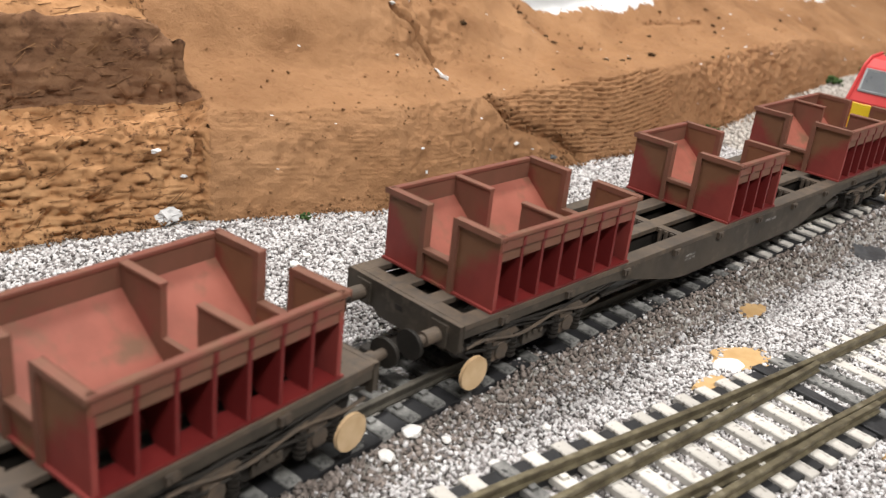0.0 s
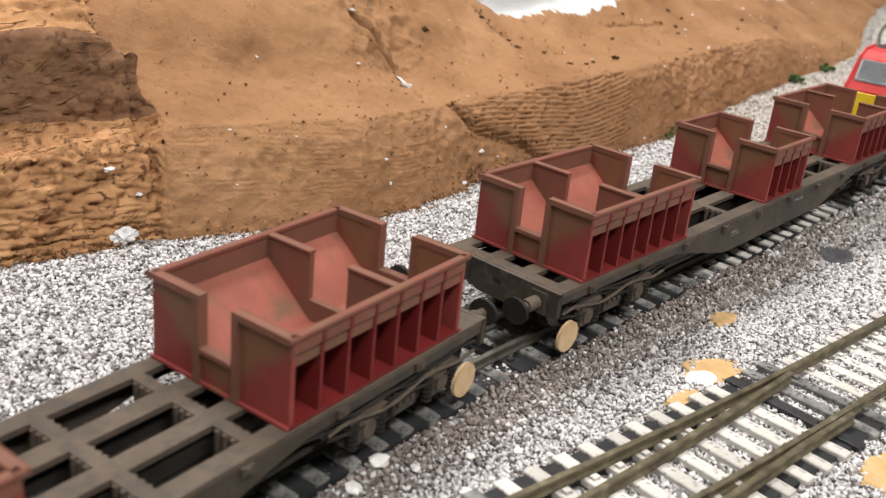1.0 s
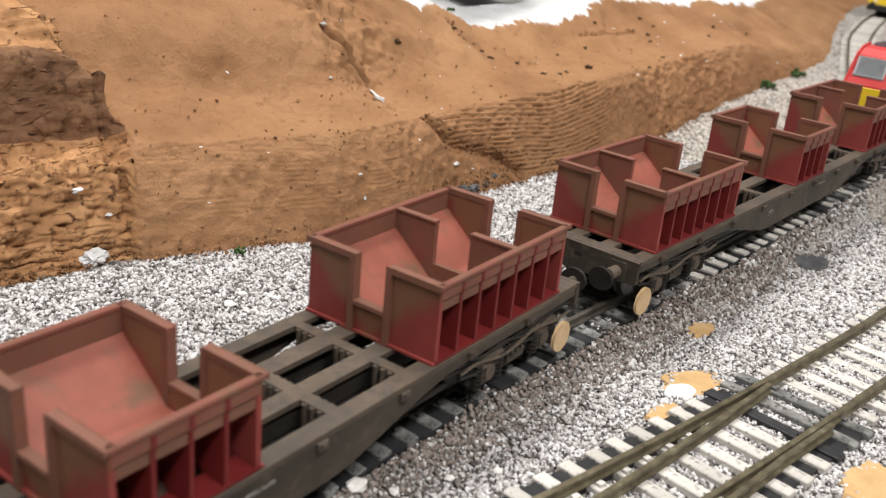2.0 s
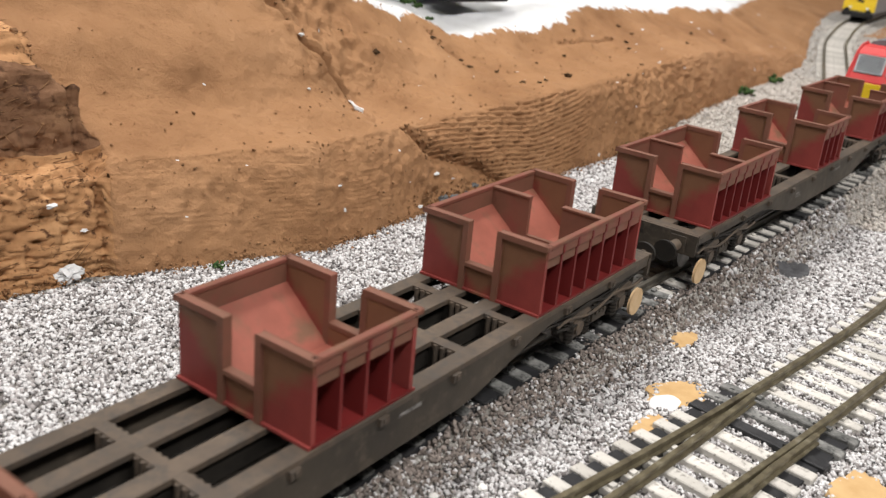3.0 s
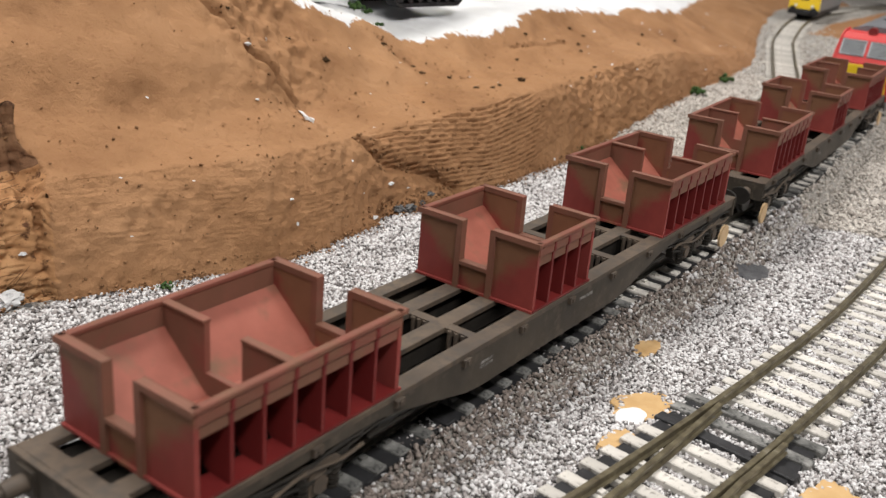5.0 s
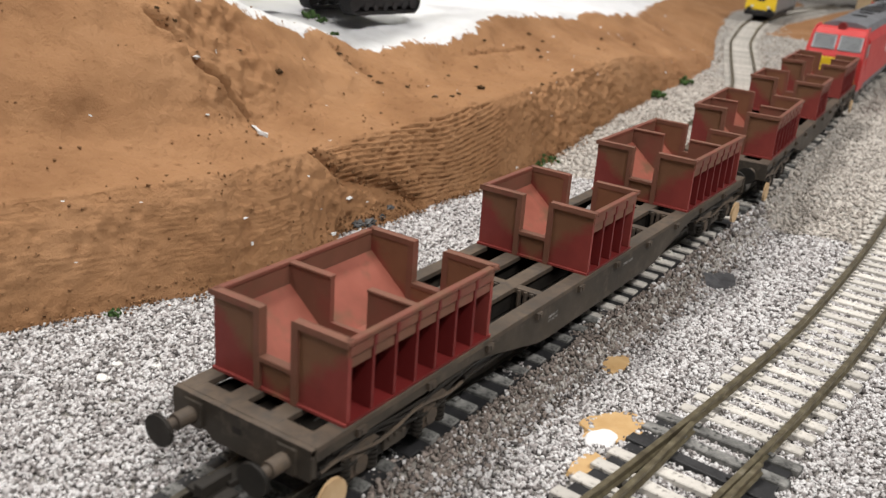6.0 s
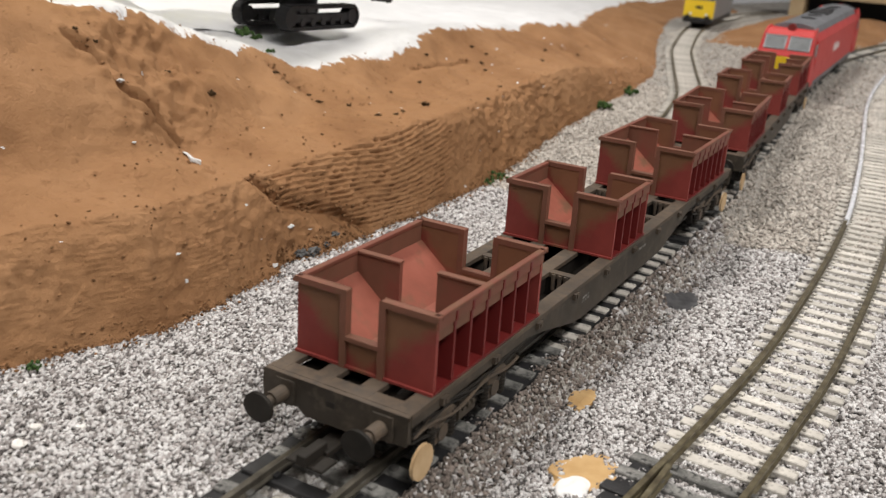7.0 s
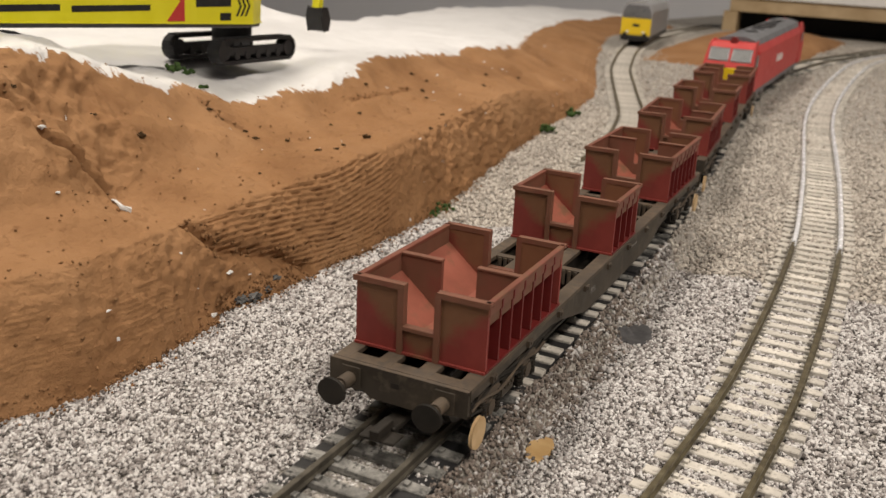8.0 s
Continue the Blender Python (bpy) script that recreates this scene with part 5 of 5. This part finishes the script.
def far_end():
    """Brown earth, a wooden shelf and a pale panel at the end of the layout."""
    for k, (x0, x1, y0, y1, h) in enumerate(((-185, -25, 1200, 1900, 30), (60, 420, 1560, 2050, 40))):
        xs, ys = np.linspace(x0, x1, 40), np.linspace(y0, y1, 60)
        X, Y = np.meshgrid(xs, ys, indexing="ij")
        e = np.sin(math.pi * (X - x0) / (x1 - x0)) * np.sin(math.pi * (Y - y0) / (y1 - y0))
        Z = plain(Y) - 1.5 + h * np.sqrt(np.clip(e, 0, 1)) * (0.55 + 0.35 * fbm(X, Y, 0 * X, 60, 3, 8))
        ob = sheet_mesh("earth_bank", np.stack([X, Y, Z], -1).reshape(-1, 3), grid_quads(40, 60), EARTH, True)
        tagged(ob, "low brown earth bank at the end of the layout", "earth bank", kind="structure")
    shelf = thing("wooden_shelf", "pale wooden shelf with dark openings behind the layout", "shelf")
    # black board at the back is added, standing in for the shaded openings
    for name, b, mat in (("beam", (-240, 330, 1990, 2030, 74, 98), WOOD), ("post", (-250, -225, 1992, 2030, 30, 74), WOOD), ("post", (52, 84, 1992, 2030, 30, 74), WOOD), ("post", (130, 330, 1992, 2030, 30, 74), PLASTER), ("back_board", (-250, 330, 2120, 2130, 20, 98), BLACK), ("top_board", (-330, 330, 1985, 2130, 98.3, 150), WHITE)):
        bm = bmesh.new()
        box(bm, *b)
        soften(bm, 1.0)
        part(name, bm, mat, shelf)


STONE_SHAPE = np.array([(-1, -1, -1), (1, -1, -1), (1, 1, -1), (-1, 1, -1), (-1, -1, 1), (1, -1, 1), (1, 1, 1), (-1, 1, 1)], float) * 0.5
STONE_FACES = np.array([(0, 3, 2, 1), (4, 5, 6, 7), (0, 1, 5, 4), (1, 2, 6, 5), (2, 3, 7, 6), (3, 0, 4, 7)])


def stones(name, x, y, z, size, seed, material):
    rng = np.random.default_rng(seed)
    n = len(x)
    V = STONE_SHAPE[None] * (1 + rng.uniform(-.38, .38, (n, 8, 3)))
    V *= (size * rng.uniform(.65, 1.35, (n,)))[:, None, None] * rng.uniform(.5, 1.4, (n, 1, 3))
    q = rng.normal(size=(n, 4))
    q /= np.linalg.norm(q, axis=1, keepdims=True)
    w, a, b, c = q.T
    R = np.stack([1 - 2 * (b * b + c * c), 2 * (a * b - c * w), 2 * (a * c + b * w), 2 * (a * b + c * w), 1 - 2 * (a * a + c * c), 2 * (b * c - a * w), 2 * (a * c - b * w), 2 * (b * c + a * w), 1 - 2 * (a * a + b * b)], 1).reshape(n, 3, 3)
    V = np.einsum("nij,nkj->nki", R, V) + np.stack([x, y, z], 1)[:, None]
    F = (STONE_FACES[None] + 8 * np.arange(n)[:, None, None]).reshape(-1, 4)
    return sheet_mesh(name, V.reshape(-1, 3), F, material)


def ballast_field():
    rng = np.random.default_rng(12)
    for k, (y0, y1, x0, x1, per, size) in enumerate(((195, 430, -106, 108, 2.3, 0.68), (430, 570, -106, 112, 1.45, 0.86), (570, 900, -150, 130, 0.42, 1.05), (900, 1800, -230, 220, 0.035, 1.4))):
        n = int((y1 - y0) * (x1 - x0) * per)
        x, y = rng.uniform(x0, x1, n), rng.uniform(y0, y1, n)
        keep = (x > foot_x(y) - 1.5) & (y > 180 + 0.9 * np.maximum(x, 0))
        lift = 0.1 + rng.uniform(0, 0.55, n)
        for fx, g in ((train_x, 8.6), (right_x, 9.6), (siding_x, 9.2)):
            if fx is siding_x:
                on = (np.abs(x - fx(y)) < 15.5) & (y > 700)
            else:
                on = np.abs(x - fx(y)) < (16.4 if fx is train_x else 15.8)
            keep &= ~((np.abs(np.abs(x - fx(y)) - g) < 1.5) & ((y > 700) | (fx is not siding_x)))
            lift = np.where(on, lift - (np.where(y > 345, -0.1, 0.05) if fx is right_x else 0.9), lift)
        dt, dr = np.abs(x - train_x(y)), np.abs(x - right_x(y))
        heap = value_noise(x / 7, y / 11, 0 * x, 13)  # chippings heaped over some sleeper ends
        lift = np.where((dt > 10.2) & (dt < 18.2), lift + np.where(y > 395, 1.3, 1.0) * step(0.0, 0.5, heap), lift)
        keep &= ~((dt > 9.4) & (dt < 17.2) & (y < 760) & (rng.uniform(size=n) < 0.25))
        keep &= ~((dr > 10.4) & (dr < 17.0) & (y < 352) & (rng.uniform(size=n) < 0.6))
        for px, py, a, b, *_ in PATCHES:
            keep &= ((x - px) / a) ** 2 + ((y - py) / b) ** 2 > rng.uniform(0.35, 1.25, n)
        x, y, lift = x[keep], y[keep], lift[keep]
        z = ground(x, y) + lift + 0.5 * fbm(x, y, 0 * x, 22, 3, 3) - 0.35
        d = x - train_x(y)
        # shoulder stones browned: part dirt, part the train's shadow put into the colour
        dirty = (d > 13.5) & (rng.uniform(size=len(x)) < 0.85 * (1 - step(18, 31, d)) * (1 - step(430, 620, y)))
        for name, pick, mat, label in (("ballast_stones", ~dirty, STONE if k < 2 else STONE_FAR, "loose grey and white granite ballast chippings"), ("dirty_ballast_stones", dirty, STONE_BROWN, "dirty brown ballast chippings on the track shoulder, with train shadow in their colour")):
            if pick.any():
                ob = stones(name, x[pick], y[pick], z[pick], size, 30 + k, mat)
                tagged(ob, label, "ballast", kind="stuff")
    # crumbs of earth along the foot and on the slope
    P, N = HILL[:2]
    n = 9000
    pick = rng.integers(0, len(P), n * 8)
    p = P[pick]
    low = p[:, 2] - plain(p[:, 1])
    w = np.where(low < 2.5, 1.0, np.where(low < 6, 0.12, 0.02)) * (p[:, 1] < 760) * (p[:, 0] > -175) * (low > -1)
    p = p[rng.uniform(size=len(p)) < w][:n]
    ob = stones("earth_crumbs", p[:, 0] + rng.uniform(0, 2.0, len(p)) + 2.5 * np.clip(rng.normal(0, 1, len(p)), 0, 2) * (p[:, 2] < plain(p[:, 1]) + 3), p[:, 1], p[:, 2], 0.5, 77, CRUMB)
    tagged(ob, "brown earth crumbs scattered on the bank", "earth crumbs", kind="stuff")


def crack_rubble():
    """Broken crumbs of plaster along the lips of the cracks and at the foot of the slumped lobe."""
    rng = np.random.default_rng(21)
    pts = []
    for (path, w, depth), count in zip(CRACKS, (24, 30, 60, 30, 20, 14)):
        path = np.array(path, float)
        t = rng.uniform(0, len(path) - 1, count)
        y, u = np.interp(t, np.arange(len(path)), path[:, 0]), np.interp(t, np.arange(len(path)), path[:, 1])
        pts += [on_hill(a + b, c + d) for a, b, c, d in zip(y, rng.normal(0, 1.3, count), u, rng.normal(0.8, 1.0, count))]
    pts += [on_hill(y, u) for y, u in zip(rng.normal(438, 16, 120), rng.uniform(-0.2, 3.2, 120))]
    p = np.array(pts)
    ob = stones("crack_rubble", p[:, 0] + 0.3, p[:, 1], p[:, 2] + 0.2, 0.75, 5, CRUMB)
    tagged(ob, "broken brown crumbs along the cracks of the bank", "earth crumbs", kind="stuff")


def root_fibres():
    """Thin root fibres lying on the rock faces of the bay."""
    P, N = HILL[:2]
    rng = np.random.default_rng(9)
    ok = np.where((P[:, 1] < 285) & (P[:, 1] > 195) & (P[:, 2] > 4) & (P[:, 2] < 70) & (P[:, 0] > -150))[0]
    pick = rng.choice(ok, 420, replace=False)
    n = len(pick)
    c, nor = P[pick] + 0.25 * N[pick], N[pick]
    a = rng.normal(0.15, 0.32, n)
    d = np.stack([0 * a, np.cos(a), np.sin(a)], 1)
    d -= nor * np.sum(d * nor, 1, keepdims=True)
    d /= np.linalg.norm(d, axis=1, keepdims=True)
    side = np.cross(nor, d)
    half, thin = rng.uniform(0.8, 4.2, n), rng.uniform(0.05, 0.11, n)
    V = c[:, None] + STONE_SHAPE[None, :, 0:1] * 2 * (d * half[:, None])[:, None] + STONE_SHAPE[None, :, 1:2] * 2 * (side * thin[:, None])[:, None] + STONE_SHAPE[None, :, 2:3] * 2 * (nor * thin[:, None])[:, None]
    V[:, [1, 2, 5, 6]] += (side * rng.normal(0, 0.5, (n, 1)))[:, None]
    F = (STONE_FACES[None] + 8 * np.arange(n)[:, None, None]).reshape(-1, 4)
    tagged(sheet_mesh("root_fibres", V.reshape(-1, 3), F, CRUMB), "thin brown root fibres stuck to the rock face", "root fibres", kind="stuff")


scatter_scrub()
root_fibres()
crack_rubble()
build_patches()
white_stones()
far_end()
ballast_field()


def motions():
    """The train rolls away along its track; its wheels turn."""
    for wagon, off in ((last_wagon, LONG / 2), (lead_wagon, PITCH + LONG / 2)):
        walk(wagon, [(t, ride(off, s)) for t, s in RUN])
    walk(train_loco, [(t, ride(2 * PITCH + 132.0, s)) for t, s in RUN])
    for load, off, seat in loads:
        walk(load, [(t, ride(off, s) @ seat) for t, s in RUN])
    times = [i / 10 for i in range(81)]
    way = np.interp(times, [t for t, s in RUN], [s for t, s in RUN])
    for e in last_sets + lead_sets:
        p = e.matrix_basis.translation.copy()
        walk(e, [(t, Matrix.Translation(p) @ Matrix.Rotation(-d / 6.2, 4, "X")) for t, d in zip(times, way)])


motions()
